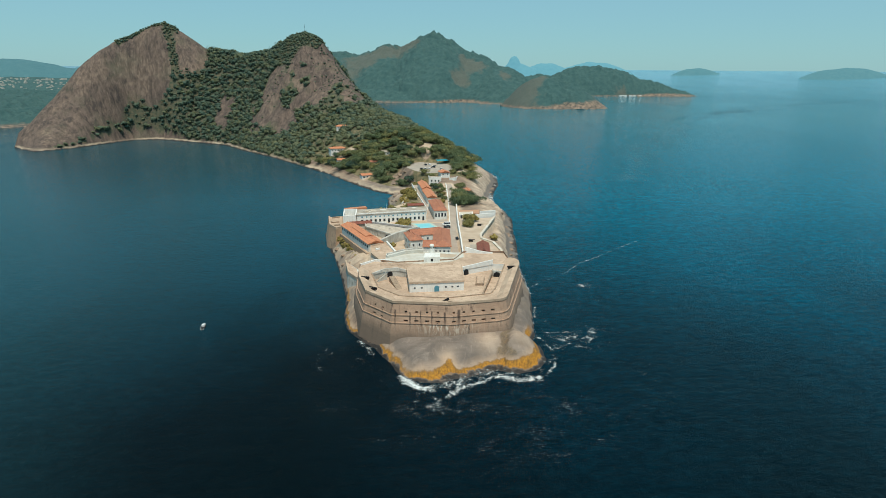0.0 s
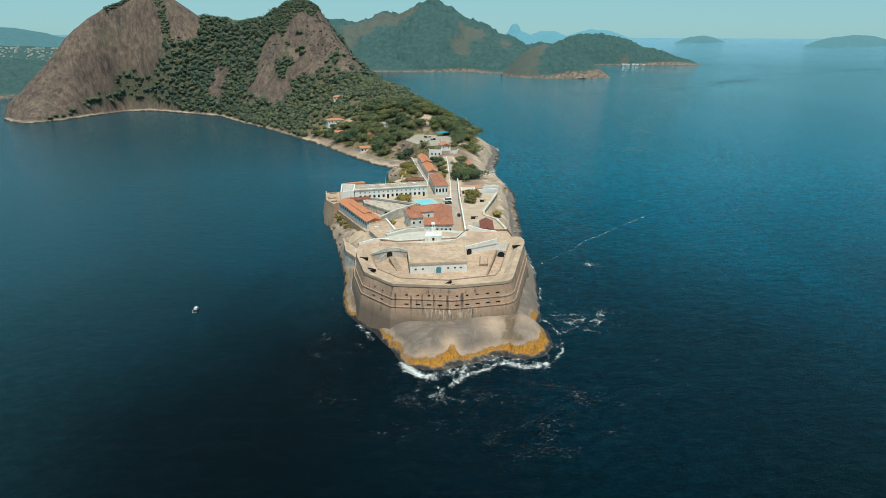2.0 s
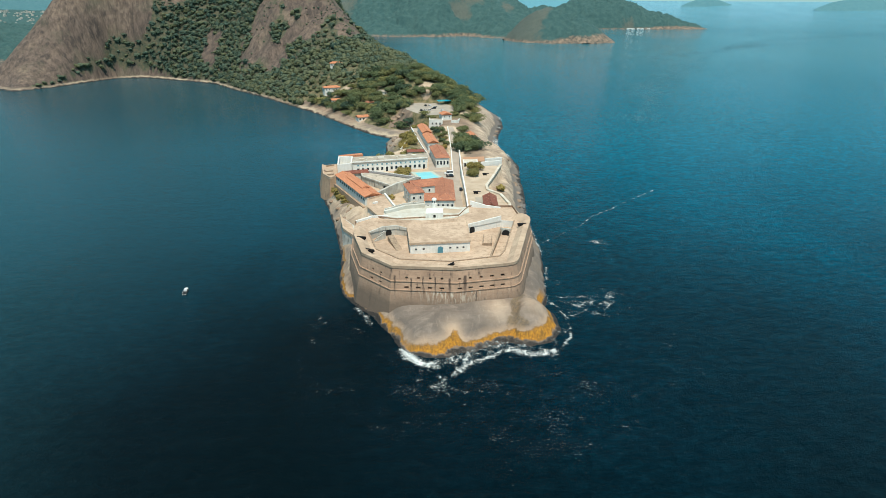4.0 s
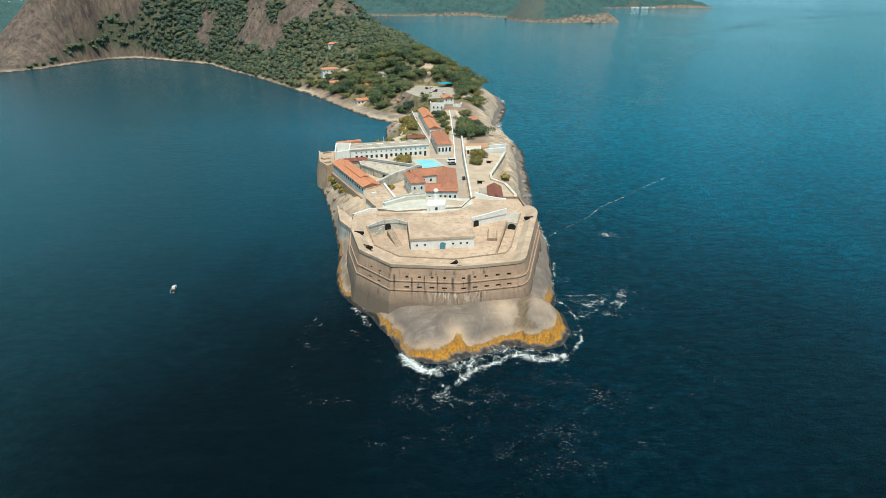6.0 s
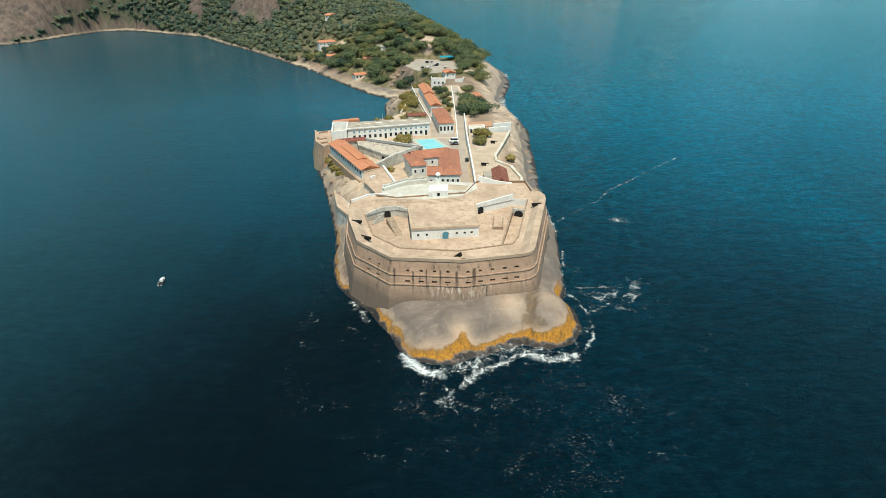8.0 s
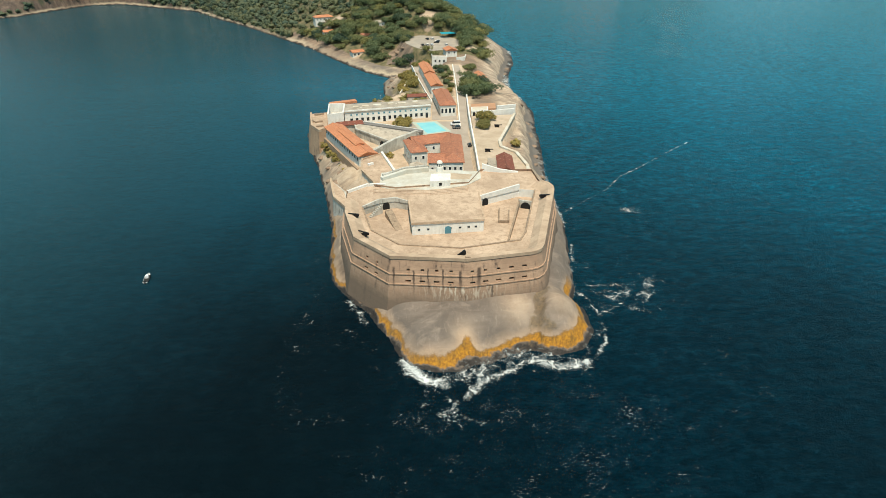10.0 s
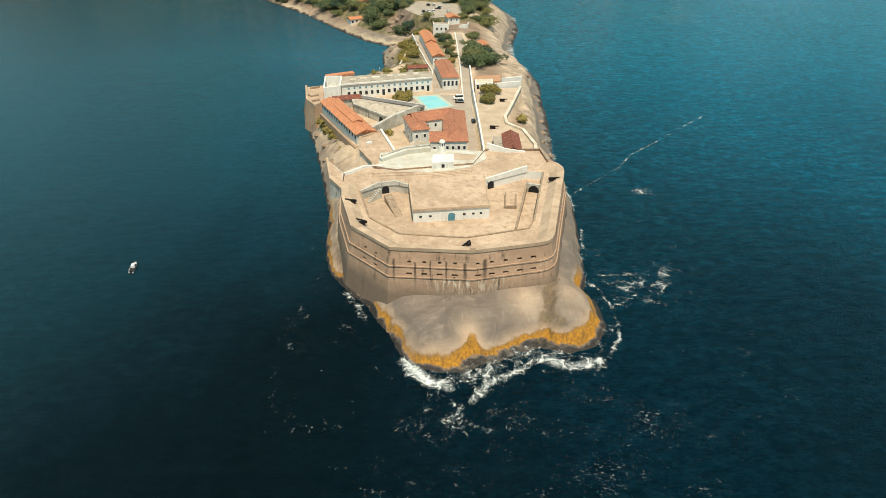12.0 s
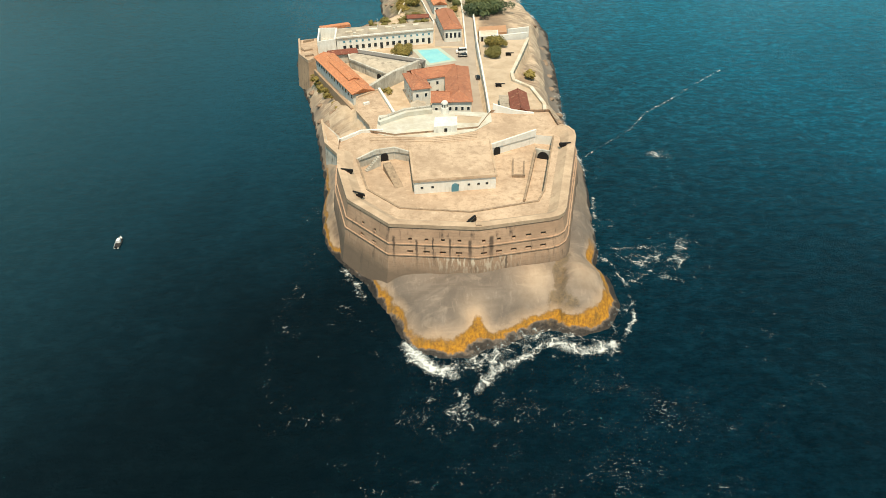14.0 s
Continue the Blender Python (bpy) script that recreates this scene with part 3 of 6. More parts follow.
# ---- the plan of the land ----
COAST = [(-62, 374), (-55, 345), (-44, 306), (-37, 271), (-34, 256), (-32, 230), (-28.5, 220), (-22.5, 211.5), (-16.5, 204.5), (-13.5, 198),
         (-9.6, 192), (-6.9, 185.3), (-1.8, 179.2), (3.8, 176.9), (9.7, 176.8), (13.5, 179.5), (18.5, 180), (24.5, 184), (31, 185), (37, 182.2), (44.8, 185),
         (50.2, 193.5), (50.2, 203), (47.6, 208.6), (49, 215), (51, 228), (54, 244), (56, 262), (57, 300), (62, 335), (66, 375), (71, 410),
         (69, 430), (64, 465), (65, 485)]
COAST += [(70, 510), (79, 547), (82, 591), (75, 629), (68, 678), (55, 730), (20, 810), (-30, 910), (-80, 1010), (-160, 1110), (-300, 1180),
          (-450, 1150), (-560, 1050), (-600, 930), (-565, 840), (-532, 798), (-497, 772), (-469, 809), (-447, 872), (-430, 905), (-391, 913),
          (-335, 880), (-275, 845), (-223, 776), (-183, 729), (-135, 663), (-95, 608), (-65, 556), (-40, 517), (-22, 499), (-13, 500),
          (-25, 484), (-23, 452), (-19, 441), (-22, 425), (-40, 400)]
RIDGE = [(-550, 815, 15), (-517, 866, 58), (-492, 895, 100), (-455, 935, 141), (-392, 975, 173), (-335, 990, 133), (-280, 965, 120), (-215, 925, 131),
         (-182, 911, 150), (-162, 900, 153), (-144, 887, 147), (-112, 855, 101), (-74, 785, 66), (-25, 690, 46), (10, 605, 37), (32, 545, 26), (33, 500, 20)]


def signed(poly, X, Y):
    """Distance to an outline, positive inside."""
    best = np.full(X.shape, 1e9)
    inside = np.zeros(X.shape, bool)
    for (ax, ay), (bx, by) in zip(poly, poly[1:] + poly[:1]):
        dx, dy = bx - ax, by - ay
        t = np.clip(((X - ax) * dx + (Y - ay) * dy) / (dx * dx + dy * dy), 0, 1)
        best = np.minimum(best, np.hypot(X - ax - t * dx, Y - ay - t * dy))
        if ay != by:
            inside ^= ((ay > Y) != (by > Y)) & (X < dx * (Y - ay) / dy + ax)
    return np.where(inside, best, -best)


def to_ridge(line, X, Y):
    best, height = np.full(X.shape, 1e9), np.zeros(X.shape)
    for (ax, ay, az), (bx, by, bz) in zip(line, line[1:]):
        dx, dy = bx - ax, by - ay
        t = np.clip(((X - ax) * dx + (Y - ay) * dy) / (dx * dx + dy * dy), 0, 1)
        d = np.hypot(X - ax - t * dx, Y - ay - t * dy)
        near = d < best
        best = np.where(near, d, best)
        height = np.where(near, az + t * (bz - az), height)
    return best, height


def step(a, b, v):
    t = np.clip((v - a) / (b - a), 0, 1)
    return t * t * (3 - 2 * t)


TABLE = np.random.RandomState(7).rand(256, 256)


def rough(X, Y, size, octaves=4, gain=0.5):
    """Value noise from -1 to 1 on the plan."""
    total, amp, norm = np.zeros(np.shape(X)), 1.0, 0.0
    for o in range(octaves):
        u, v = np.asarray(X) / size + 17.3 * o, np.asarray(Y) / size + 41.7 * o
        i, j = np.floor(u).astype(int), np.floor(v).astype(int)
        f, g = u - i, v - j
        f, g = f * f * (3 - 2 * f), g * g * (3 - 2 * g)
        a, b = TABLE[i % 256, j % 256], TABLE[(i + 1) % 256, j % 256]
        c, d = TABLE[i % 256, (j + 1) % 256], TABLE[(i + 1) % 256, (j + 1) % 256]
        total += amp * ((a * (1 - f) + b * f) * (1 - g) + (c * (1 - f) + d * f) * g)
        norm += amp
        amp *= gain
        size /= 2.03
    return 2 * total / norm - 1


YARD = [(-46, 366), (-45, 340), (-26, 292), (-18, 299), (-9, 275), (18, 272), (23.5, 275), (25.5, 352), (29, 425), (30, 470), (0, 470), (-8, 410), (-25, 385), (-40, 378)]
TERRACE = [(23.5, 269), (42.3, 268.6), (44.4, 282), (42.0, 297.5), (36.3, 305), (36.6, 312.5), (41.7, 328), (49.8, 354), (27, 352), (24.5, 300)]
PARKING = [(-10, 545), (-9, 530), (-3, 517), (4, 505), (9, 500), (20, 505), (31, 504), (33, 522), (35, 540), (29, 552), (24, 561), (12, 560), (3, 565), (-6, 557)]
UPPER = [(-23.5, 280), (-24.5, 292), (-16.5, 299), (-9.5, 275), (-14, 258), (-17, 260), (-18, 268)]


def terrain(X, Y):
    X, Y = np.asarray(X, float), np.asarray(Y, float)
    d = signed(COAST, X, Y) + 0.9 * rough(X, Y, 9) * step(0, 1, 1.0)
    inner = np.maximum(d, 0)
    north = step(200, 232, Y)
    skirt = step(206, 200, Y) * step(0, 14, X)
    shelf = (np.maximum(inner - 1.7 * skirt, 0) / 4.4) ** 1.25
    rock = (1 - north) * 7.2 * (1 - np.exp(-shelf)) + north * 13.7 * (1 - np.exp(-inner / 9.1))
    rock += skirt * 0.6 * np.clip(inner / 1.7, 0, 1)
    rock += (rough(X, Y, 14) * 0.8 + north * rough(X * 0.35, Y, 6, 4) * 1.9) * np.clip(inner / 5, 0, 1)
    dr, zr = to_ridge(RIDGE, X, Y)
    soft_dr = np.sqrt(dr * dr + 14.0 ** 2) - 14.0
    k = inner / (inner + soft_dr + 1e-6)
    dome = step(-300, -380, X)
    hill = zr * (k ** (1.0 - 0.2 * dome))
    hill += rough(X, Y, 70, 5) * np.clip(hill / 60, 0, 1) * 9 + rough(X, Y, 18, 3) * np.clip(hill / 40, 0, 1) * 2.0
    far = step(425, 520, Y)
    z = rock * (1 - far) + np.maximum(hill, 4.5 * (1 - np.exp(-inner / 4))) * far
    bench = step(40, 50, X) * step(285, 320, Y) * step(640, 560, Y)
    z = z * (1 - bench * (1 - 0.30 - 0.70 * step(3.0, 11.0, inner)))
    for poly, level, soft in ((YARD, 12.0, 2.0), (TERRACE, 15.8, 1.5), (UPPER, 14.6, 1.5)):
        w = step(-soft, 0.5, signed(poly, X, Y))
        slope = np.clip((Y - 352) * 0.026, 0, 3.5) if poly is YARD else 0.0
        z = z * (1 - w) + (level + slope) * w
    w = step(-8, 0, signed(PARKING, X, Y))
    z = z * (1 - w) + 19.0 * w
    lane = step(9, 4, np.abs(X - (25 - (Y - 470) * 0.05))) * step(462, 470, Y) * step(515, 505, Y)
    z = z * (1 - lane) + (15.0 + np.clip((Y - 470) / 35, 0, 1) * 4.0) * lane
    tipw = step(204, 198, Y) * np.clip(inner / 2.5, 0, 1)
    swale = np.exp(-((X - 12 - (Y - 190) * 0.15) / 3.2) ** 2) * step(195, 183, Y) * 1.2
    knob = np.exp(-(np.hypot(X - 40, Y - 199) / 6.0) ** 2) * 2.2 - np.exp(-((X - 33.5 - (Y - 195) * 0.28) / 1.7) ** 2) * 2.6 * step(209, 200, Y)
    z = z + tipw * (knob - swale + 0.9 * rough(X, Y, 7, 4) + 1.1 * rough(X, Y, 3.2, 3) * np.exp(-(np.hypot((X - 39) / 8, (Y - 193) / 9)) ** 2))
    z = np.where(d > 0, np.maximum(z, 0.30 * np.clip(d, 0, 1)), z)
    sea_floor = -3.0 * step(0, -5, d)
    return np.where(d > 0, z, sea_floor), d


DOME_BARE = [(-620, 780), (-497, 765), (-455, 850), (-445, 880), (-435, 907), (-419, 920), (-372, 930), (-343, 941), (-320, 968), (-335, 1000), (-420, 1060), (-620, 1060)]
PEAK_BARE = [(-212, 892), (-178, 872), (-150, 880), (-132, 905), (-95, 900), (-52, 830), (-70, 792), (-113, 790), (-135, 784), (-160, 766), (-200, 798), (-243, 822), (-243, 850), (-222, 872)]
GULLY_BARE = [(-305, 884), (-288, 912), (-268, 895), (-282, 870)]


CLIFF = [(-25, 520), (-4, 508), (0, 512), (-8, 535), (-12, 547), (-23, 540)]
GARDEN = [(16.8, 398), (22.2, 398), (23.4, 468), (8, 468), (7, 458)]
GROVE = [(-20, 446), (-12, 412), (-2, 392), (5, 402), (-2, 455), (-4, 482), (-13, 478)]
CLEAR = [(-76, 642, 10), (-92, 650, 6), (-50, 554, 5), (-82, 620, 4), (-33, 588, 3), (-43, 577, 4), (42, 508, 6)]


def cover_at(X, Y):
    """1 where scrub and wood stand, 0 on bare rock."""
    r = rough(X, Y, 40, 5, 0.6)
    bare = step(-9, 9, signed(DOME_BARE, X, Y) + 14 * r - 2)
    solid = bare
    bare = np.maximum(bare, step(-9, 9, signed(PEAK_BARE, X, Y) + 26 * r))
    bare = np.maximum(bare, step(-6, 6, signed(GULLY_BARE, X, Y) + 18 * r))
    bare *= 1 - step(0.16, 0.34, rough(X + 300, Y, 24, 4))
    bare = np.maximum(bare, solid)
    crest, _ = to_ridge([(-448, 938, 0), (-430, 950, 0), (-390, 972, 0), (-375, 975, 0)], X, Y)
    crack, _ = to_ridge([(-388, 968, 0), (-377, 955, 0), (-371, 940, 0), (-372, 925, 0)], X, Y)
    cap = np.maximum(step(5, 2.5, crest + 4 * r), step(7, 4, crack))
    cap = np.maximum(cap, step(1.2, 0.8, np.hypot((X + 160) / 26, (Y - 893) / 17) + 0.4 * r))
    bare *= 1 - cap
    knoll = np.hypot((X - 10) / 9, (Y - 582) / 15)
    bare = np.maximum(bare, step(1.2, 0.8, knoll + 0.3 * r))
    d = signed(COAST, X, Y)
    bare = np.maximum(bare, step(np.where(X < -120, 2.6, 14.0), np.where(X < -120, 1.4, 8.0), d + np.where(X < -120, 0.5, 3.0) * r))
    east = step(43, 53, X - (Y - 480) * 0.10 + 6 * r) * step(640, 560, Y)
    bare = np.maximum(bare, east)
    for cx, cy, cr in CLEAR:
        bare = np.maximum(bare, step(1.25, 0.85, np.hypot(X - cx, Y - cy) / cr + 0.3 * r))
    bare = np.maximum(bare, step(-3, 3, signed(CLIFF, X, Y) + 4 * r))
    low = np.maximum(step(-2, 2, signed(GARDEN, X, Y)), step(-3, 3, signed(GROVE, X, Y) + 3 * r))
    return np.maximum((1 - bare) * step(486, 500, Y), low * (0.52 + 0.2 * r))


def sheet():
    xs = np.concatenate([np.arange(-615, -80, 5.0), np.arange(-80, 92, 1.3), np.arange(92, 110, 5.0)])
    ys = np.concatenate([np.arange(168, 480, 1.3), np.arange(480, 700, 2.6), np.arange(700, 1200, 5.0)])
    X, Y = np.meshgrid(xs, ys)
    Z, d = terrain(X, Y)
    idx = np.arange(X.size).reshape(X.shape)
    quads = np.stack([idx[:-1, :-1], idx[:-1, 1:], idx[1:, 1:], idx[1:, :-1]], -1).reshape(-1, 4)
    keep = (Z.ravel()[quads] > -2.0).any(1)
    me = array_mesh("ground", np.stack([X, Y, Z], -1).reshape(-1, 3), quads[keep], M["ground"], True)
    give(me, "cover", cover_at(X, Y))
    give(me, "upland", step(640, 760, Y))
    give(me, "tip", np.maximum(step(212, 204, Y), step(34, 42, X) * step(275, 250, Y)))
    swath = 2.0 + 1.5 * np.exp(-((X - 6) / 7) ** 2) + 2.4 * np.exp(-(np.hypot((X - 11.5) / 2.6, (Y - 185) / 4)) ** 2) + 0.5 * np.exp(-((X - 23) / 6) ** 2) + 2.0 * step(36, 42, X - 0.25 * (Y - 190)) + 1.4 * np.exp(-((X - 35) / 3.5) ** 2) * step(192, 187, Y)
    give(me, "swath", swath + 0.5 * rough(X, Y, 5, 3))
    gully = np.abs(X - 33.5 - (Y - 195) * 0.28)
    give(me, "weed", np.clip(np.exp(-(gully / 3.0) ** 2) * step(178, 186, Y) + 0.8 * np.exp(-(np.hypot((X - 36) / 7, (Y - 189) / 4)) ** 2) + 0.7 * np.exp(-(np.hypot((X - 42) / 4, (Y - 207) / 2.5)) ** 2), 0, 1) * step(212, 206, Y))
    give(me, "blush", np.clip(np.exp(-(np.hypot((X - 28) / 5.5, (Y - 197) / 7)) ** 2) + np.exp(-(np.hypot((X - 41) / 5, (Y - 199) / 7)) ** 2) + 0.8 * np.exp(-(np.hypot((X - 11) / 3.5, (Y - 186) / 5)) ** 2), 0, 1))
    dry = np.maximum(step(40, 50, X - np.clip(Y - 480, 0, 200) * 0.05) * step(262, 300, Y) * step(760, 660, Y), 0)
    west_face = step(-16, -27, X) * step(222, 240, Y) * step(400, 360, Y) * 0.8
    give(me, "dry", np.maximum(np.maximum(dry, west_face), step(410, 440, Y) * step(560, 520, Y) * 0.85 * step(18, 10, signed(COAST, X, Y))))
    west = step(-9, -14, X) * step(280, 250, Y)
    give(me, "algae", np.clip(step(222, 210, Y) + west, 0, 1) * (0.55 + 0.45 * step(-0.25, 0.1, rough(X, Y, 16))))
    give(me, "pale", step(430, 500, Y) * step(50, 20, X) * (0.35 + 0.65 * step(-0.2, 0.25, rough(X, Y, 22))))
    yard = np.maximum(step(-6, 0, signed(YARD, X, Y)), step(-3, 0, signed(TERRACE, X, Y)))
    bare_earth = np.exp(-(np.hypot((X - 10) / 10, (Y - 582) / 16)) ** 2)
    for cx, cy, cr in CLEAR:
        bare_earth = np.maximum(bare_earth, np.exp(-(np.hypot(X - cx, Y - cy) / cr / 1.1) ** 2))
    give(me, "earth", np.clip(bare_earth + np.maximum(yard, step(-4, 0, signed(UPPER, X, Y))) + step(-0.1, 0.4, rough(X, Y, 14)) * (0.15 + 0.45 * step(0, -18, X)) * step(225, 240, Y) * step(560, 480, Y), 0, 1))
    return tagged(new("ground", me), "brown granite headland with bare earth, scrub and yellow algae", "ground", kind="structure")


ground = sheet()


def ground_z(x, y):
    return float(terrain(np.array([x]), np.array([y]))[0][0])


# ---- the sea, and the land across it ----
EYE_H = 106.5


def lift(r):
    """Past 2.8 km the distance is drawn in, so that the sheet still ends at the horizon."""
    u = np.clip((np.asarray(r, float) - 2800) / 2080, 0, 0.9995)
    D = 2800 / (1 - u)
    return np.where(np.asarray(r) > 2800, EYE_H * (1 - np.asarray(r) / D), 0.0)


def ring(name, rad, material):
    ang = np.linspace(0, 2 * np.pi, 181)[:-1]
    R, A = np.meshgrid(rad, ang, indexing="ij")
    V = np.stack([R * np.cos(A), R * np.sin(A) + 40, lift(R)], -1).reshape(-1, 3)
    idx = np.arange(R.size).reshape(R.shape)
    nxt = np.roll(idx, -1, 1)
    quads = np.stack([idx[:-1], idx[1:], nxt[1:], nxt[:-1]], -1).reshape(-1, 4)
    me = array_mesh(name, V, quads, material, True)
    give(me, "away", np.clip((R - 2800) / 2080, 0, 1))
    return tagged(new(name, me), "deep blue open sea with small wind ripples", "sea", kind="structure")


def sea():
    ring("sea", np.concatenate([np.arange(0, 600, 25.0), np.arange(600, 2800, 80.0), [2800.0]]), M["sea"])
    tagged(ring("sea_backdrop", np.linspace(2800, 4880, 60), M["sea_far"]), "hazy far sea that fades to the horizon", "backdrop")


sea()


def far_land(name, label, bumps, cell, shore=5.0, wob=60, lifted=False, amp=0.06, skin="far", bare=(), cliffs=()):
    """A distant coast as the highest of several rounded hills (x, y, rx, ry, height); bare ground and cliffs as soft spots (x, y, rx, ry, amount)."""
    xs = [b[0] - b[2] for b in bumps], [b[0] + b[2] for b in bumps]
    ys = [b[1] - b[3] for b in bumps], [b[1] + b[3] for b in bumps]
    X, Y = np.meshgrid(np.arange(min(xs[0]), max(xs[1]) + cell, cell), np.arange(min(ys[0]), max(ys[1]) + cell, cell))
    Z = np.full(X.shape, -3.0)
    w = rough(X, Y, wob, 5)
    for bx, by, rx, ry, h in bumps:
        r = np.hypot((X - bx) / rx, (Y - by) / ry) * (1 + 0.07 * w)
        Z = np.maximum(Z, np.where(r < 1, h * np.clip(1 - r ** 1.9, 0, 1) ** 1.1, -3.0))
    Z = Z + np.clip(Z, 0, None) * (w * amp * 1.5 + 0.05 * rough(X + 900, Y, wob * 0.35, 4))
    spots = lambda rows: sum((a * np.exp(-((X - x) / rx) ** 2 - ((Y - y) / ry) ** 2) for x, y, rx, ry, a in rows), np.zeros(X.shape))
    B, S = spots(bare), shore + spots(cliffs)
    if cell < 8:
        woods = step(0.55, 0.2, B + 0.8 * rough(X, Y, 45, 3)) * step(0, 6, Z - S)
        Z = Z + woods * (11.0 * np.abs(rough(X, Y, 17, 2)) + 5.5 * np.abs(rough(X + 300, Y, 9, 2)))
    base = lift(np.hypot(X, Y - 40)) if lifted else 0 * X
    idx = np.arange(X.size).reshape(X.shape)
    quads = np.stack([idx[:-1, :-1], idx[:-1, 1:], idx[1:, 1:], idx[1:, :-1]], -1).reshape(-1, 4)
    keep = (Z.ravel()[quads] > -2.0).any(1)
    me = array_mesh(name, np.stack([X, Y, Z + base], -1).reshape(-1, 3), quads[keep], M[skin], True)
    give(me, "bare", B)
    give(me, "shore", S)
    return tagged(new(name, me), label, "hill", kind="structure")


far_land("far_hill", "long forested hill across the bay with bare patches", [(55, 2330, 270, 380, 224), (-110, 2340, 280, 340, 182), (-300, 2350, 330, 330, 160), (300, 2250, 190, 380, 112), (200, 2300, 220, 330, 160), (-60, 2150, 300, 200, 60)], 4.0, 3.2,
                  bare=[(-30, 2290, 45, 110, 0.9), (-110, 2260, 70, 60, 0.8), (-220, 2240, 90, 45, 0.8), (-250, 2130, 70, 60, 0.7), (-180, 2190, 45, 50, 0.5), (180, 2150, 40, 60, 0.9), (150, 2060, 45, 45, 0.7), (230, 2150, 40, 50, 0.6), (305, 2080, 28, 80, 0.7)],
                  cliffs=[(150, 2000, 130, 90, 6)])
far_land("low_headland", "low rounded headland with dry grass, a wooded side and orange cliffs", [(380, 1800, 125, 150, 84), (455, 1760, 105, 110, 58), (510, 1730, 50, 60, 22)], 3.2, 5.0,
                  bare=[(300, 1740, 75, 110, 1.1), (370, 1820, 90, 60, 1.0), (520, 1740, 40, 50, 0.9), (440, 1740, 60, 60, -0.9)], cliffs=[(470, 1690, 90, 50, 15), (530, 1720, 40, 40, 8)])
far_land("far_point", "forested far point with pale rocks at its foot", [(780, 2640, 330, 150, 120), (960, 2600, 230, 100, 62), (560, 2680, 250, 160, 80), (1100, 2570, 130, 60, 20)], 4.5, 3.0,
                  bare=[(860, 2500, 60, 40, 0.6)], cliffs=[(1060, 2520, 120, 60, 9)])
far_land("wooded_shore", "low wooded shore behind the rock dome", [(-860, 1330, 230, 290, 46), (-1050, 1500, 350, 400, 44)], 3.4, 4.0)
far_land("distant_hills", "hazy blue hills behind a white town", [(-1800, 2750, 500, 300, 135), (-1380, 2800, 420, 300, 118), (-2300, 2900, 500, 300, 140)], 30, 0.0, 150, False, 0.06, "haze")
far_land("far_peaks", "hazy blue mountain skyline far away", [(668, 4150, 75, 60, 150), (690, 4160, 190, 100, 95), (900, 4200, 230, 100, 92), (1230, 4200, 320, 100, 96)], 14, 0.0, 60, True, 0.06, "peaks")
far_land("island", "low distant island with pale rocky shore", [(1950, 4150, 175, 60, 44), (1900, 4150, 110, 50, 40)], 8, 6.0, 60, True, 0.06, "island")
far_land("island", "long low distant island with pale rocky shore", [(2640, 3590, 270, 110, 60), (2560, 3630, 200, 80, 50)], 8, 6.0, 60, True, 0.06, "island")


# ---- plants ----
def crown_quads(rng, n, leaf, lobes, squash, spread=0.42):
    """Leaf sprays as single quads round several lobes; unit crown."""
    centres = rng.normal(size=(lobes, 3)) * np.array([spread, spread, spread * 0.48])
    sizes = rng.uniform(0.35, 0.62, lobes)
    which = rng.randint(lobes, size=n)
    dirs = rng.normal(size=(n, 3))
    dirs /= np.linalg.norm(dirs, axis=1)[:, None]
    dirs[:, 2] = np.where(dirs[:, 2] < -0.55, -dirs[:, 2] * 0.5, dirs[:, 2])
    P = centres[which] + dirs * (sizes[which] * rng.uniform(0.72, 1.08, n))[:, None]
    P[:, 2] *= squash
    nrm = dirs + np.array([0, 0, 0.35]) + rng.normal(size=(n, 3)) * 0.38
    nrm /= np.linalg.norm(nrm, axis=1)[:, None]
    t = np.cross(nrm, rng.normal(size=(n, 3)))
    t /= np.linalg.norm(t, axis=1)[:, None]
    b = np.cross(nrm, t)
    s = (leaf * rng.uniform(0.6, 1.3, n))[:, None]
    V = np.stack([P + t * s, P + b * s * 0.7, P - t * s, P - b * s * 0.7], 1)
    return V.reshape(-1, 3)


def clump(rng, n=4, lumps=13, deep=0.52):
    """A lumpy crown body as a welded grid of quads; unit size."""
    t = np.linspace(-1, 1, n + 1)
    U, V = np.meshgrid(t, t, indexing="ij")
    P, Q = [], []
    g = np.arange((n + 1) ** 2).reshape(n + 1, n + 1)
    for axis in range(3):
        for side in (-1, 1):
            F = np.empty((n + 1, n + 1, 3))
            F[..., axis], F[..., (axis + 1) % 3], F[..., (axis + 2) % 3] = side, U, V
            q = np.stack([g[:-1, :-1], g[1:, :-1], g[1:, 1:], g[:-1, 1:]], -1).reshape(-1, 4)
            Q.append((q if side > 0 else q[:, ::-1]) + len(P) * (n + 1) ** 2)
            P.append(F.reshape(-1, 3))
    P = np.concatenate(P)
    P, back = np.unique(np.round(P, 5), axis=0, return_inverse=True)
    P = P / np.linalg.norm(P, axis=1)[:, None]
    Q = back.ravel()[np.concatenate(Q)]
    c = rng.normal(size=(lumps, 3))
    c /= np.linalg.norm(c, axis=1)[:, None]
    r = 0.42 + deep * (np.exp(11.0 * (P @ c.T - 1)) * rng.uniform(0.5, 1.15, lumps)).max(1)
    P = P * (r + rng.uniform(-0.06, 0.06, len(P)))[:, None]
    P[:, 2] *= 0.8
    return P, Q


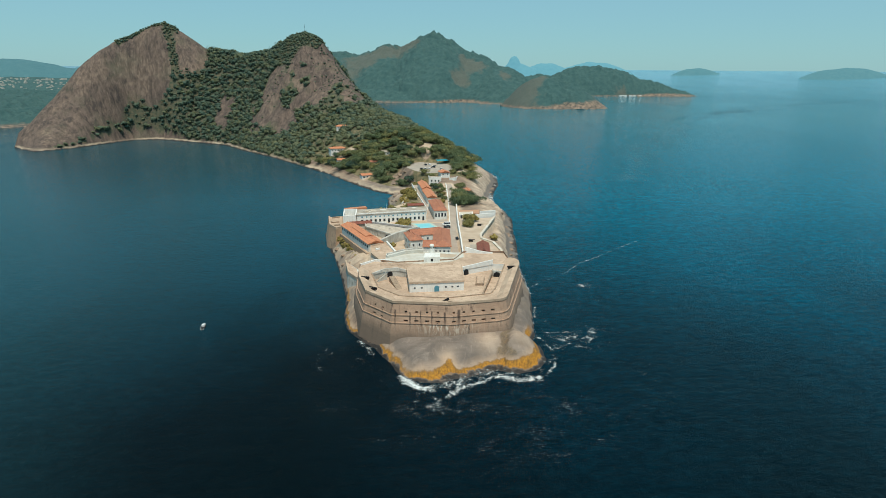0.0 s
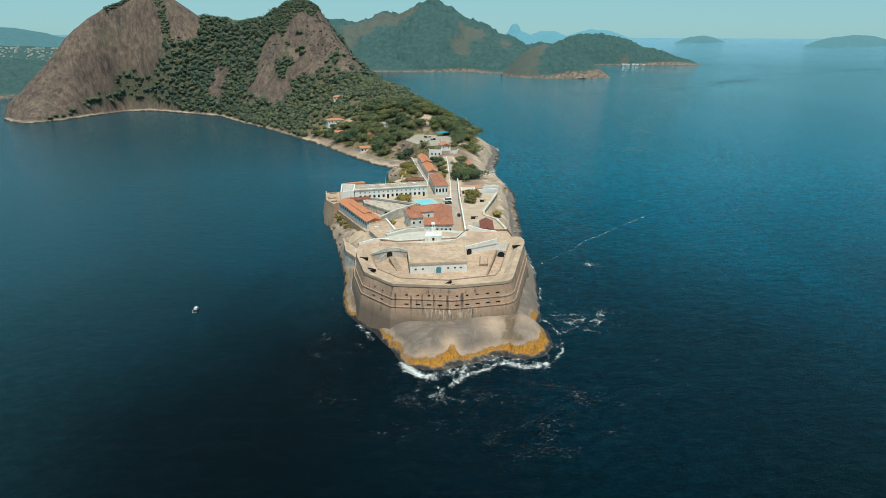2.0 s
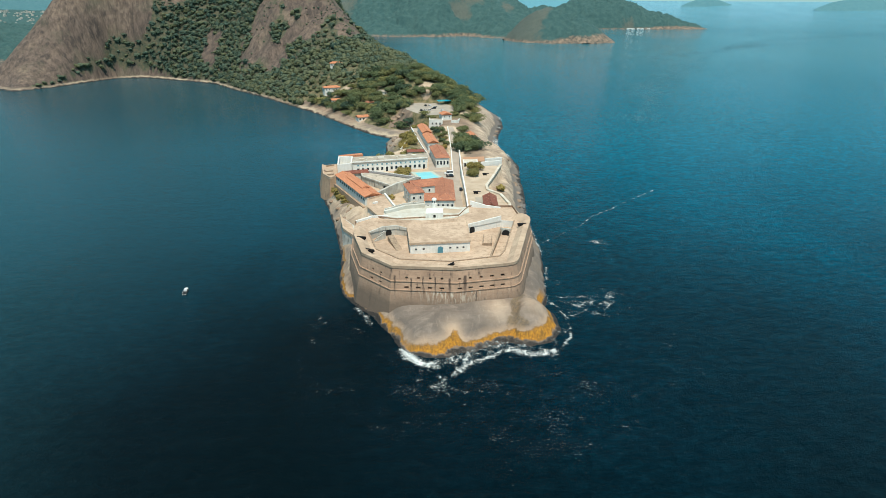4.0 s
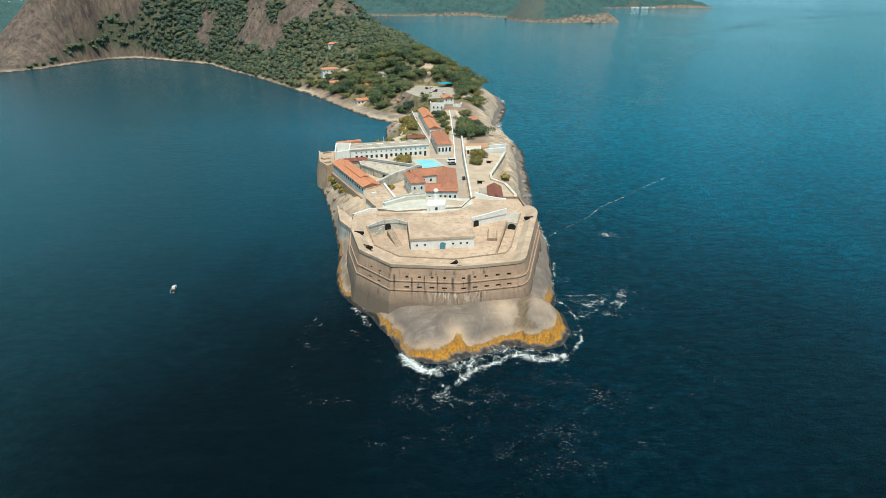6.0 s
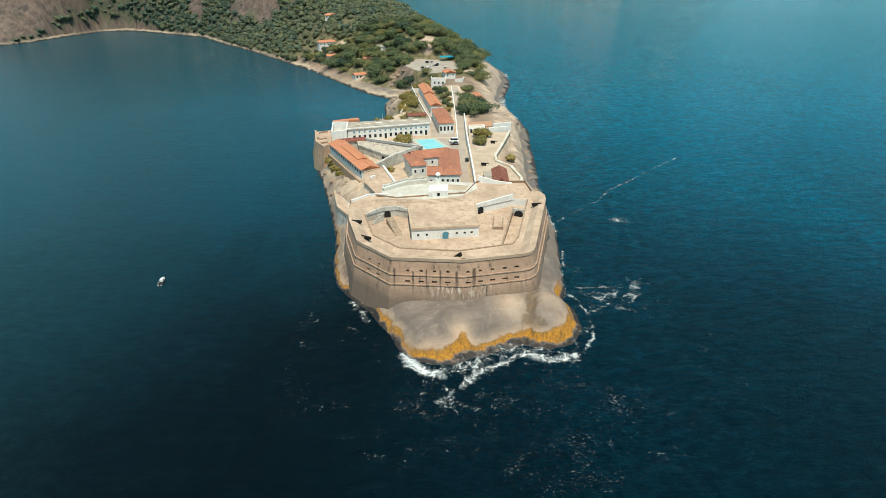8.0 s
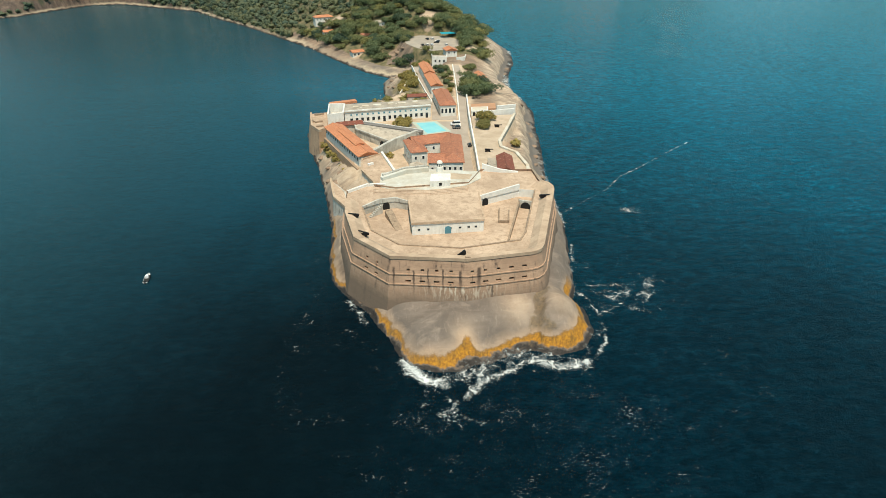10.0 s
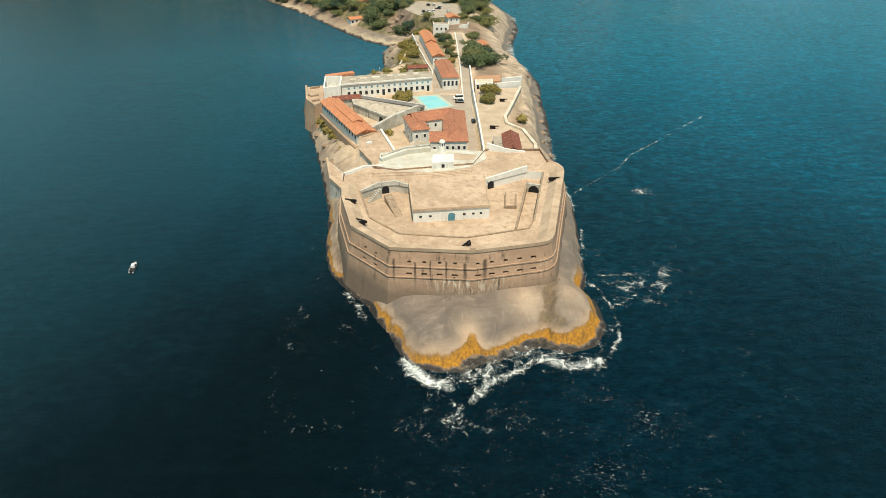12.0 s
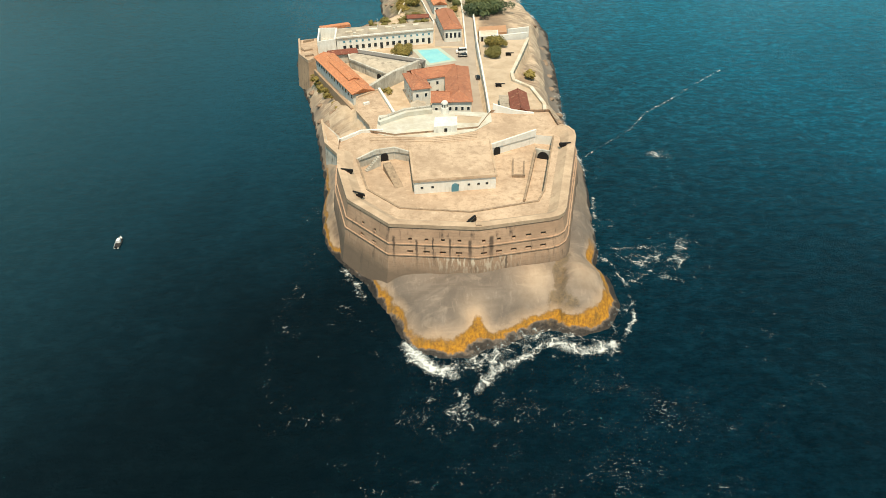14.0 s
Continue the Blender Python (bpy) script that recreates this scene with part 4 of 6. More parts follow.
def wood(name, label, pts, size, variants, n, leaf, material, seed, grain=4):
    """Many crowns that nobody could count, as one mesh: lumpy bodies with n leaf sprays on each."""
    rng = np.random.RandomState(seed)
    temps = []
    for _ in range(variants):
        P, Q = clump(rng, grain)
        if n:
            L = crown_quads(rng, n, leaf, 7, 0.75)
            Q = np.concatenate([Q, np.arange(len(L)).reshape(-1, 4) + len(P)])
            P = np.concatenate([P, L])
        temps.append((P, Q))
    out, faces, tint, at = [], [], [], 0
    for x, y, z in pts:
        s = size * rng.uniform(0.65, 1.35)
        a = rng.uniform(0, 6.28)
        T, Q = temps[rng.randint(variants)]
        c, q = math.cos(a), math.sin(a)
        V = np.empty_like(T)
        V[:, 0], V[:, 1], V[:, 2] = T[:, 0] * c - T[:, 1] * q, T[:, 0] * q + T[:, 1] * c, T[:, 2] * rng.uniform(0.8, 1.3)
        out.append(V * s + np.array([x, y, z + s * 0.42]))
        faces.append(Q + at)
        tint.append(np.full(len(T), min(1.0, rng.rand() ** 2 + rng.rand() * np.clip((900 - y) / 200, 0, 1))))
        at += len(T)
    me = array_mesh(name, np.concatenate(out), np.concatenate(faces), material, True)
    give(me, "tint", np.concatenate(tint))
    return tagged(new(name, me), label, "trees", kind="stuff")


def scatter(x0, x1, y0, y1, gap, seed, rule):
    rng = np.random.RandomState(seed)
    X, Y = np.meshgrid(np.arange(x0, x1, gap), np.arange(y0, y1, gap))
    X = X + rng.uniform(-0.5, 0.5, X.shape) * gap
    Y = Y + rng.uniform(-0.5, 0.5, X.shape) * gap
    X, Y = X.ravel(), Y.ravel()
    Z, d = terrain(X, Y)
    ok = rule(X, Y, Z, d, rng.rand(X.size))
    return np.stack([X, Y, Z], -1)[ok]


def tops(X, Z):
    """The two summits, where only low scrub grows."""
    return ((X < -350) & (Z > 95)) | ((X > -200) & (X < -110) & (Z > 112))


def hillside(X, Y, Z, d, r):
    return (cover_at(X, Y) > 0.45) & (r < 0.97 - 0.6 * step(-0.15, 0.3, rough(X + 77, Y, 45, 4)) * step(-285, -215, X)) & (d > 2.5)


slope_wood = scatter(-480, 60, 655, 1010, 4.2, 3, lambda X, Y, Z, d, r: hillside(X, Y, Z, d, r) & ~tops(X, Z))
wood("hill_forest", "dense dark green forest on the hillside", slope_wood, 4.2, 10, 60, 0.17, M["leaf_far"], 5)
top_scrub = scatter(-480, -100, 850, 1010, 2.6, 13, lambda X, Y, Z, d, r: (cover_at(X, Y) > 0.4) & tops(X, Z))
wood("hilltop_scrub", "low dark scrub on the bare summits", top_scrub, 2.2, 6, 30, 0.22, M["leaf_far"], 15, 3)
rock_scrub = scatter(-330, -60, 770, 905, 4.2, 17, lambda X, Y, Z, d, r: (cover_at(X, Y) <= 0.45) & (r < 0.5 * step(-0.1, 0.35, rough(X + 40, Y + 90, 30, 4))))
wood("rock_scrub", "small scrub scattered on the bare rock face", rock_scrub, 1.5, 5, 24, 0.22, M["leaf_far"], 18, 2)


# ---- foam, boat ----
def foam_sheet(name, label, x0, x1, y0, y1, cell, rule, z=0.10, skin="foam"):
    X, Y = np.meshgrid(np.arange(x0, x1, cell), np.arange(y0, y1, cell))
    F = rule(X, Y)
    idx = np.arange(X.size).reshape(X.shape)
    quads = np.stack([idx[:-1, :-1], idx[:-1, 1:], idx[1:, 1:], idx[1:, :-1]], -1).reshape(-1, 4)
    keep = (F.ravel()[quads] > -0.75).any(1)
    V = np.stack([X, Y, np.maximum(z, np.where(terrain(X, Y)[0] < 1.1, terrain(X, Y)[0] + 0.12, z)) + 0.10 * np.clip(F, 0, 1) * (1 + rough(X, Y, 3))], -1).reshape(-1, 3)
    me = array_mesh(name, V, quads[keep], M[skin], True)
    give(me, "froth", F)
    return tagged(new(name, me), label, "foam", kind="stuff")


def blob(X, Y, x, y, rx, ry, turn=0.0):
    c, q = math.cos(radians(turn)), math.sin(radians(turn))
    u, v = (X - x) * c + (Y - y) * q, -(X - x) * q + (Y - y) * c
    return np.exp(-((u / rx) ** 2 + (v / ry) ** 2))


SURF = [  # line, width, strength
    ([(-6.5, 182.5), (-4, 178), (1.4, 173.4), (5.5, 171.4)], 1.5, 1.4), ([(33, 181.5), (28, 180.6), (22.7, 177), (18.5, 175), (14, 172), (11, 167.6)], 1.5, 0.85),
    ([(16.4, 178.6), (14.6, 174)], 1.2, 0.75), ([(24, 181), (21, 174.5)], 0.9, 0.7), ([(33.5, 180.4), (37.5, 178), (44, 179.4)], 2.0, 1.6), ([(47.5, 181.5), (52.6, 188), (54, 200), (52.4, 209), (49.5, 214)], 0.7, 0.78),
    ([(54, 217), (60.6, 217), (65, 218), (67, 213), (63, 207), (56, 202)], 0.6, 0.66), ([(64.6, 204), (69.4, 208.5), (75.4, 216), (78.8, 222.8)], 2.2, 0.40),
    ([(6.2, 168), (7.6, 163), (10.4, 160.2), (14, 159.3), (13.6, 155)], 0.7, 0.72), ([(11, 167.6), (15, 170.6)], 1.2, 0.6),
    ([(-24, 211), (-19, 205), (-16, 198.5)], 1.2, 0.58), ([(-20, 202), (-16.4, 199.8)], 1.2, 0.5), ([(55, 244), (53.6, 232)], 0.7, 0.9), ([(0, 168), (-2, 161), (2, 155)], 2.0, 0.3),
]


def surf(X, Y):
    """Froth along the lines on which the swell breaks and drains off."""
    out = -signed(COAST, X, Y)
    wx, wy = X + 1.3 * rough(X, Y, 6, 3), Y + 1.3 * rough(X + 50, Y, 6, 3)
    total = 0.42 * np.exp(-np.abs(out - 0.3) / 0.8) * step(-12, 0, X) * step(250, 215, Y) * step(-0.6, 0.2, rough(X, Y, 9))
    for line, wide, strong in SURF:
        d, _ = to_ridge([(x, y, 0) for x, y in line], wx, wy)
        total = np.maximum(total, strong * np.exp(-(d / wide) ** 1.4) * (0.62 + 0.5 * step(-0.3, 0.35, rough(X + 20, Y, 4.5, 3))))
    wash = 0.40 * np.exp(-((out - 1.0) / 3.2) ** 2) * step(-4, 4, X) * step(200, 190, Y) * (0.5 + 0.5 * step(-0.4, 0.3, rough(X, Y, 8, 3)))
    thin = wash + 0.36 * blob(X, Y, 60, 210, 8, 8) + 0.20 * blob(X, Y, 20, 176, 14, 5) + 0.24 * blob(X, Y, 12, 163, 14, 10)
    return np.maximum(total, thin) - 0.36 + 0.22 * rough(X, Y, 7, 3)


foam_sheet("surf", "white surf and foam round the rock", -40, 90, 140, 262, 0.8, surf)


def shore_surf(X, Y):
    out = -signed(COAST, X, Y)
    return 0.85 * np.exp(-(np.clip(out, 0, None) / 1.6) ** 2) * step(-0.3, 0.4, rough(X, Y, 17)) * (X > 40) - 0.5


foam_sheet("surf", "thin white surf along the ocean shore", 45, 95, 250, 640, 1.0, shore_surf)
WAKE = [(56, 270), (59, 271), (63, 275), (74, 285), (83, 293), (93, 307), (104, 316), (116, 327), (130, 340), (144, 352)]


def wake(X, Y):
    d, _ = to_ridge([(x, y, 0) for x, y in WAKE], X, Y)
    return 0.68 * np.exp(-(d / 0.5) ** 2) * step(-1.0, 0.1, rough(X, Y, 16)) * (0.72 + 0.28 * step(290, 320, Y)) + 0.5 * np.exp(-(np.hypot((X - 86) / 5, (Y - 272) / 4)) ** 2) - 0.36


foam_sheet("wake_foam", "thin curved white foam line on the sea", 50, 195, 255, 400, 0.8, wake)


# where foam flecks lie and sun glitter is painted in as white
def specks(X, Y):
    return 0.62 * blob(X, Y, 26, 137, 42, 18) + 0.40 * blob(X, Y, 66, 153, 45, 24) + 0.30 * blob(X, Y, 8, 162, 22, 12) + 0.36 * blob(X, Y, 42, 162, 30, 12) - 0.62 + 0.45 * rough(X, Y, 7, 4)


foam_sheet("foam_flecks", "scattered white foam flecks and painted sun glitter on dark water", -60, 120, 100, 178, 1.0, specks, 0.07, "fleck")


def hull():
    boat = thing("motor_boat", "small white motor boat with dark open deck", "boat", at=(-92, 226.5, 0), turn=8)
    bm = bmesh.new()
    rows = []
    for y, w, lo in ((-3.2, 1.05, -0.2), (-1.5, 1.2, -0.3), (0.5, 1.2, -0.3), (2.2, 0.8, -0.2), (3.4, 0.05, 0.3)):
        rows.append([bm.verts.new(p) for p in ((-w, y, 0.75 + 0.05 * y), (-w * 0.8, y, 0.2), (0, y, lo), (w * 0.8, y, 0.2), (w, y, 0.75 + 0.05 * y))])
    for a, b in zip(rows, rows[1:]):
        for i in range(4):
            bm.faces.new((a[i], a[i + 1], b[i + 1], b[i]))
    bm.faces.new(rows[0])
    part("hull", bm, M["white_paint"], boat)
    part("deck", prism([(-1.0, -3.1), (1.0, -3.1), (1.1, 0.6), (0.6, 2.2), (-0.6, 2.2), (-1.1, 0.6)], 0.45, 0.55), M["rubber"], boat)
    part("cabin", prism([(-0.7, -0.4), (0.7, -0.4), (0.5, 1.2), (-0.5, 1.2)], 0.55, 1.6), M["white_paint"], boat)
    part("windscreen", prism([(-0.52, 1.2), (0.52, 1.2), (0.4, 1.4), (-0.4, 1.4)], 0.9, 1.5), M["glass"], boat)
    part("engine", box(0, -3.4, 0.2, 0.5, 0.5, 1.0), M["black_paint"], boat)
    boat.scale = (0.78, 0.86, 0.8)
    return boat


hull()

# town on the far shore
far_land("town_plain", "flat far shore below the hazy hills", [(-1600, 2560, 800, 420, 62)], 30, 2.0)
rng_t = np.random.RandomState(11)
bm = bmesh.new()
for i in range(380):
    x, y = rng_t.uniform(-2050, -1150), rng_t.uniform(2190, 2500)
    z = 62 * max(0.0, 1 - math.hypot((x + 1600) / 800, (y - 2560) / 420) ** 1.9) ** 1.1
    box(x, y, z - 3, rng_t.uniform(4, 9), rng_t.uniform(4, 7), 3 + rng_t.uniform(1, 5), rng_t.uniform(-20, 20), bm)
tagged(mesh_ob("distant_town", bm, M["grey_plaster"]), "pale houses of a distant town", "town", kind="stuff")


# pale slicks drawn out on the open sea
def slick_material():
    k = Nodes("slick", 0.35, 0.0, 1.333)
    f = k.noise(0.02, 5, 0.6, k.stretch(1, 0.5, 1), 0.8)
    k.put(k.math("MULTIPLY", k.attr("froth"), k.ramp(f, 0.40, 0.62, 0.03, 0.36)), k.b.inputs["Alpha"])
    return k.done((0.10, 0.24, 0.30))


M["slick"] = slick_material()
for line, wide in (([(205, 560), (224, 599), (265, 675), (300, 790), (430, 985), (719, 1437), (1033, 1788), (1305, 1956), (2100, 2450)], 26),
                   ([(330, 1150), (430, 1220), (567, 1314), (846, 1539), (1250, 1800)], 34)):
    V, F = [], []
    for i in range(len(line) - 1):
        for j in range(8):
            t = j / 8
            x, y = (line[i][q] * (1 - t) + line[i + 1][q] * t for q in (0, 1))
            w = wide * (0.5 + y / 1500) * (1 + 0.4 * math.sin(i * 2.1 + t * 5))
            d = Vector((line[i + 1][0] - line[i][0], line[i + 1][1] - line[i][1])).normalized()
            for u in (-1, 0, 1):
                V.append((x - d.y * w * u, y + d.x * w * u, 0.06))
                F.append(1.0 - abs(u))
    V = np.array(V)
    n = len(V) // 3
    quads = np.array([(3 * i + c, 3 * i + c + 1, 3 * i + 4 + c, 3 * i + 3 + c) for i in range(n - 1) for c in (0, 1)])
    me = array_mesh("sea_slick", V, quads, M["slick"], True)
    give(me, "froth", np.array(F) * np.repeat(np.clip(np.minimum(np.arange(n), n - 1 - np.arange(n)) / 6, 0, 1), 3))
    tagged(new("sea_slick", me), "pale smooth slick drawn out on the sea", "sea", kind="stuff")


# ---- the fort ----
DECK = [(-26, 243), (-24.9, 232.5), (-20.6, 215.5), (-9.2, 203.7), (13.0, 201.2), (31.8, 204.5), (33.8, 205.2), (35.3, 206.5), (36.4, 208.8), (47.6, 248), (47.9, 251.5), (46.8, 254.5), (44.6, 256.3), (43.5, 269.5), (23.5, 270), (18, 258), (-9, 254), (-20, 258), (-26.5, 251)]
SEAWARD = 13  # the outline's first points face the water
BATTER = 0.20  # lean of the outer wall for each metre of height
RIM, COURSE_1, COURSE_2 = 19.95, 15.3, 12.2
WELL = [(-20.1, 239.5), (-16, 222.6), (-6.8, 213), (12, 210.2), (30.4, 214.6), (33, 220), (41.6, 251.5), (36, 252.8), (20.8, 245.2), (-4.6, 243), (-9, 244.8), (-14.7, 243.4)]


def ring_faces(bm, outer, inner, z):
    """A flat face with a hole in it."""
    es = []
    for loop in (outer, inner):
        vs = [bm.verts.new((x, y, z)) for x, y in loop]
        es += [bm.edges.new((vs[i], vs[(i + 1) % len(vs)])) for i in range(len(vs))]
    bmesh.ops.triangle_fill(bm, use_beauty=True, use_dissolve=False, edges=es, normal=(0, 0, 1))


def loft(loops):
    """Side faces through outlines of equal count, given as (outline, z)."""
    bm = bmesh.new()
    rows = [[bm.verts.new((x, y, z)) for x, y in loop] for loop, z in loops]
    n = len(rows[0])
    for a, b in zip(rows, rows[1:]):
        for i in range(n):
            bm.faces.new((a[i], a[(i + 1) % n], b[(i + 1) % n], b[i]))
    return bm


fort = thing("sea_fort", "brown stone sea fort with two rows of gun ports", "fort")
body = part("outer_wall", prism(offset(DECK, BATTER * (RIM - COURSE_1)), 1.0, COURSE_1, None, BATTER * (COURSE_1 - 1.0)), M["fort_wall"], fort)
bm = bmesh.new()
ring_faces(bm, DECK, WELL, 19.0)
upper = part("upper_wall", loft([(offset(DECK, BATTER * (RIM - COURSE_1)), COURSE_1), (DECK, RIM)]), M["fort_wall"], fort)
part("gun_deck", bm, M["fort_deck"], fort, "worn beige gun deck")
for i in range(len(WELL)):
    a, b = WELL[i], WELL[(i + 1) % len(WELL)]
    white_side = i in (6, 7)
    bm = bmesh.new()
    bm.faces.new([bm.verts.new(v) for v in ((*a, 15.9), (*b, 15.9), (*b, 19.0), (*a, 19.0))])
    part("well_wall", bm, M["lime"] if white_side else M["grey_plaster"], fort, "whitewashed inner wall" if white_side else "weathered grey inner wall")
part("kerb", ribbon([WELL[i] for i in (0, 1, 2, 3, 4, 5, 6)], 0.5, 18.7, 19.3), M["kerb"], fort, "dark weathered kerb round the court")
part("kerb", ribbon([WELL[i] for i in (7, 8)], 0.6, 18.7, [21.0, 20.1]), M["lime"], fort, "white kerb")
part("cross_wall", ribbon([(34.6, 244.0), (39.2, 242.2)], 0.6, 15.9, 18.9), M["grey_plaster"], fort, "weathered cross wall with an arch")
for i in range(8):
    part("stair_step", box(-17.4 + i * 0.5, 238.0 + i * 0.43, 15.9, 0.7, 1.1, 0.38 * (i + 1), 40.6), M["grey_plaster"], fort)
part("kerb", ribbon([WELL[i] for i in (9, 10, 11, 0)], 0.6, 18.7, [19.6, 20.2, 20.2, 19.4]), M["grey_plaster"], fort)
part("low_wall", ribbon([(27.4, 241.5), (26.1, 232.2), (29.4, 232), (30.6, 240)], 0.45, 15.9, 17.0), M["kerb"], fort, "low broken wall in the court")
part("ramp_wall", ribbon([(35.1, 245.6), (31.4, 232.4), (27.4, 218.8)], 0.6, 15.9, [18.6, 17.8, 16.9]), M["kerb"], fort, "low sloping ramp wall")
part("ramp", ribbon([(-11.2, 238.5), (-7.3, 228.2)], 2.5, 15.9, [18.4, 16.0]), M["kerb"], fort, "worn stone ramp")
bm = bmesh.new()
bm.faces.new([bm.verts.new((x, y, 15.95)) for x, y in offset(WELL, 0.3)])
part("well_floor", bm, M["fort_deck"], fort, "beige earth floor of the sunken court")
bm = bmesh.new()
rows = [[bm.verts.new((x, y, z)) for x, y in offset(DECK, d)[:SEAWARD]] for d, z in ((-0.1, 19.0), (-0.1, 20.85), (-1.9, 20.7), (-4.4, 19.02))]
for a, b in zip(rows, rows[1:]):
    for i in range(SEAWARD - 1):
        bm.faces.new((a[i], a[i + 1], b[i + 1], b[i]))
for i in (0, -1):
    bm.faces.new([r[i] for r in rows])
part("parapet", bm, M["cornice"], fort, "broad worn stone parapet sloping to the deck")
part("cornice", ribbon(offset(DECK, -0.12)[:SEAWARD], 0.8, RIM - 0.05, 20.92), M["cornice"], fort, "pale projecting cornice")
part("corner_block", box(13.1, 201.9, 20.8, 1.5, 1.3, 0.5, 2), M["cornice"], fort, "pale stone block on the parapet's corner")
for z in (COURSE_1, COURSE_2):
    part("string_course", ribbon(offset(DECK, 0.05 + BATTER * (RIM - z))[:SEAWARD], 0.5, z - 0.18, z + 0.14), M["fort_wall"], fort)


def port_line(a, b, n, first, last):
    for i in range(n):
        t = first + (last - first) * i / (n - 1)
        yield a[0] + (b[0] - a[0]) * t, a[1] + (b[1] - a[1]) * t, math.degrees(math.atan2(b[1] - a[1], b[0] - a[0]))


holes, holes_up = bmesh.new(), bmesh.new()
for a, b, n, f, l in ((DECK[2], DECK[3], 2, 0.40, 0.68), (DECK[3], DECK[4], 4, 0.23, 0.79), (DECK[4], DECK[5], 5, 0.07, 0.90)):
    for i, (x, y, turn) in enumerate(port_line(a, b, n, f, l)):
        box(x, y, COURSE_2 + 0.55, 1.6, 5.4, 0.75, turn, holes)
        box(x, y, COURSE_1 + 0.85, 1.4 if b is DECK[5] and i > 2 else 0.95, 3.6, 0.8, turn, holes_up)
cut(body, holes)
cut(upper, holes_up)

# casemate block in the court
casemate = thing("casemate", "white casemate with flat earth roof and blue arched door", "building")
CAS = [(-4.3, 243.4), (-3, 224.4), (20.3, 226.4), (20.6, 247.4)]
part("wall", prism(CAS, 15.9, 19.9), M["lime"], casemate)
part("roof", prism(offset(CAS, 0.35), 19.9, 20.5), M["fort_deck"], casemate, "flat beige earth roof")


def arch(bm, w, h, depth, n=8):
    """An arched slab in the plane y = 0, from y = 0 to -depth."""
    pts = [(-w / 2, 0), (w / 2, 0)] + [(w / 2 * math.cos(t), h - w / 2 + w / 2 * math.sin(t)) for t in [math.pi * i / n for i in range(n + 1)]]
    f = [bm.verts.new((x, -depth, z)) for x, z in pts]
    b = [bm.verts.new((x, 0, z)) for x, z in pts]
    k = len(pts)
    bm.faces.new(f)
    bm.faces.new(list(reversed(b)))
    for i in range(k):
        bm.faces.new((f[i], b[i], b[(i + 1) % k], f[(i + 1) % k]))
    bmesh.ops.recalc_face_normals(bm, faces=bm.faces)
    return bm


def arch_at(name, parent, x, y, z, turn, w, h, material, label="", depth=0.12):
    bm = arch(bmesh.new(), w, h, depth)
    bmesh.ops.transform(bm, matrix=pose(x, y, z, 0, 0, turn), verts=bm.verts)
    return part(name, bm, material, parent, label)


part("coping", ribbon([CAS[0], CAS[1], CAS[2], CAS[3]], 0.5, 20.3, 20.72), M["cornice"], casemate)
ct = math.degrees(math.atan2(2.0, 23.3))
arch_at("door", casemate, 8.6, 225.36, 15.95, ct, 2.1, 2.7, M["blue_paint"], "blue arched door")
for u in (2.2, 5.2, 12.4, 15.6, 18.4, 20.8):
    part("window", box(-3 + u * 0.9963 , 224.4 + u * 0.0858 - 0.03, 17.6, 0.75, 0.16, 0.6, ct), M["glass"], casemate, "small dark window")
for x, y, turn, w, h in ((-12.2, 243.95, 13.8, 2.4, 2.7), (22.9, 246.15, 26.6, 2.4, 2.7), (36.9, 242.75, -21.4, 3.4, 2.4)):
    arch_at("archway", fort, x, y, 15.95, turn, w, h, M["near_black"], "dark arched passage", 0.2)


# ---- buildings ----
def moved(bm, m):
    bmesh.ops.transform(bm, matrix=m, verts=bm.verts)
    return bm


def gable_roof(w, l, z, rise, over=0.5, hip=0.0, thick=0.25):
    """A tiled roof, ridge along y; hip draws the ridge's ends in."""
    bm = bmesh.new()
    a, b = w / 2 + over, l / 2 + over
    for dz in (0.0, thick):
        v = [bm.verts.new(p) for p in ((-a, -b, z + dz), (a, -b, z + dz), (a, b, z + dz), (-a, b, z + dz), (0, -b + hip, z + rise + dz), (0, b - hip, z + rise + dz))]
        for f in ((0, 1, 4), (1, 2, 5, 4), (2, 3, 5), (3, 0, 4, 5)):
            bm.faces.new([v[i] for i in f])
    vs = list(bm.verts)
    for i in range(4):
        bm.faces.new((vs[i], vs[(i + 1) % 4], vs[(i + 1) % 4 + 6], vs[i + 6]))
    bmesh.ops.recalc_face_normals(bm, faces=bm.faces)
    return bm


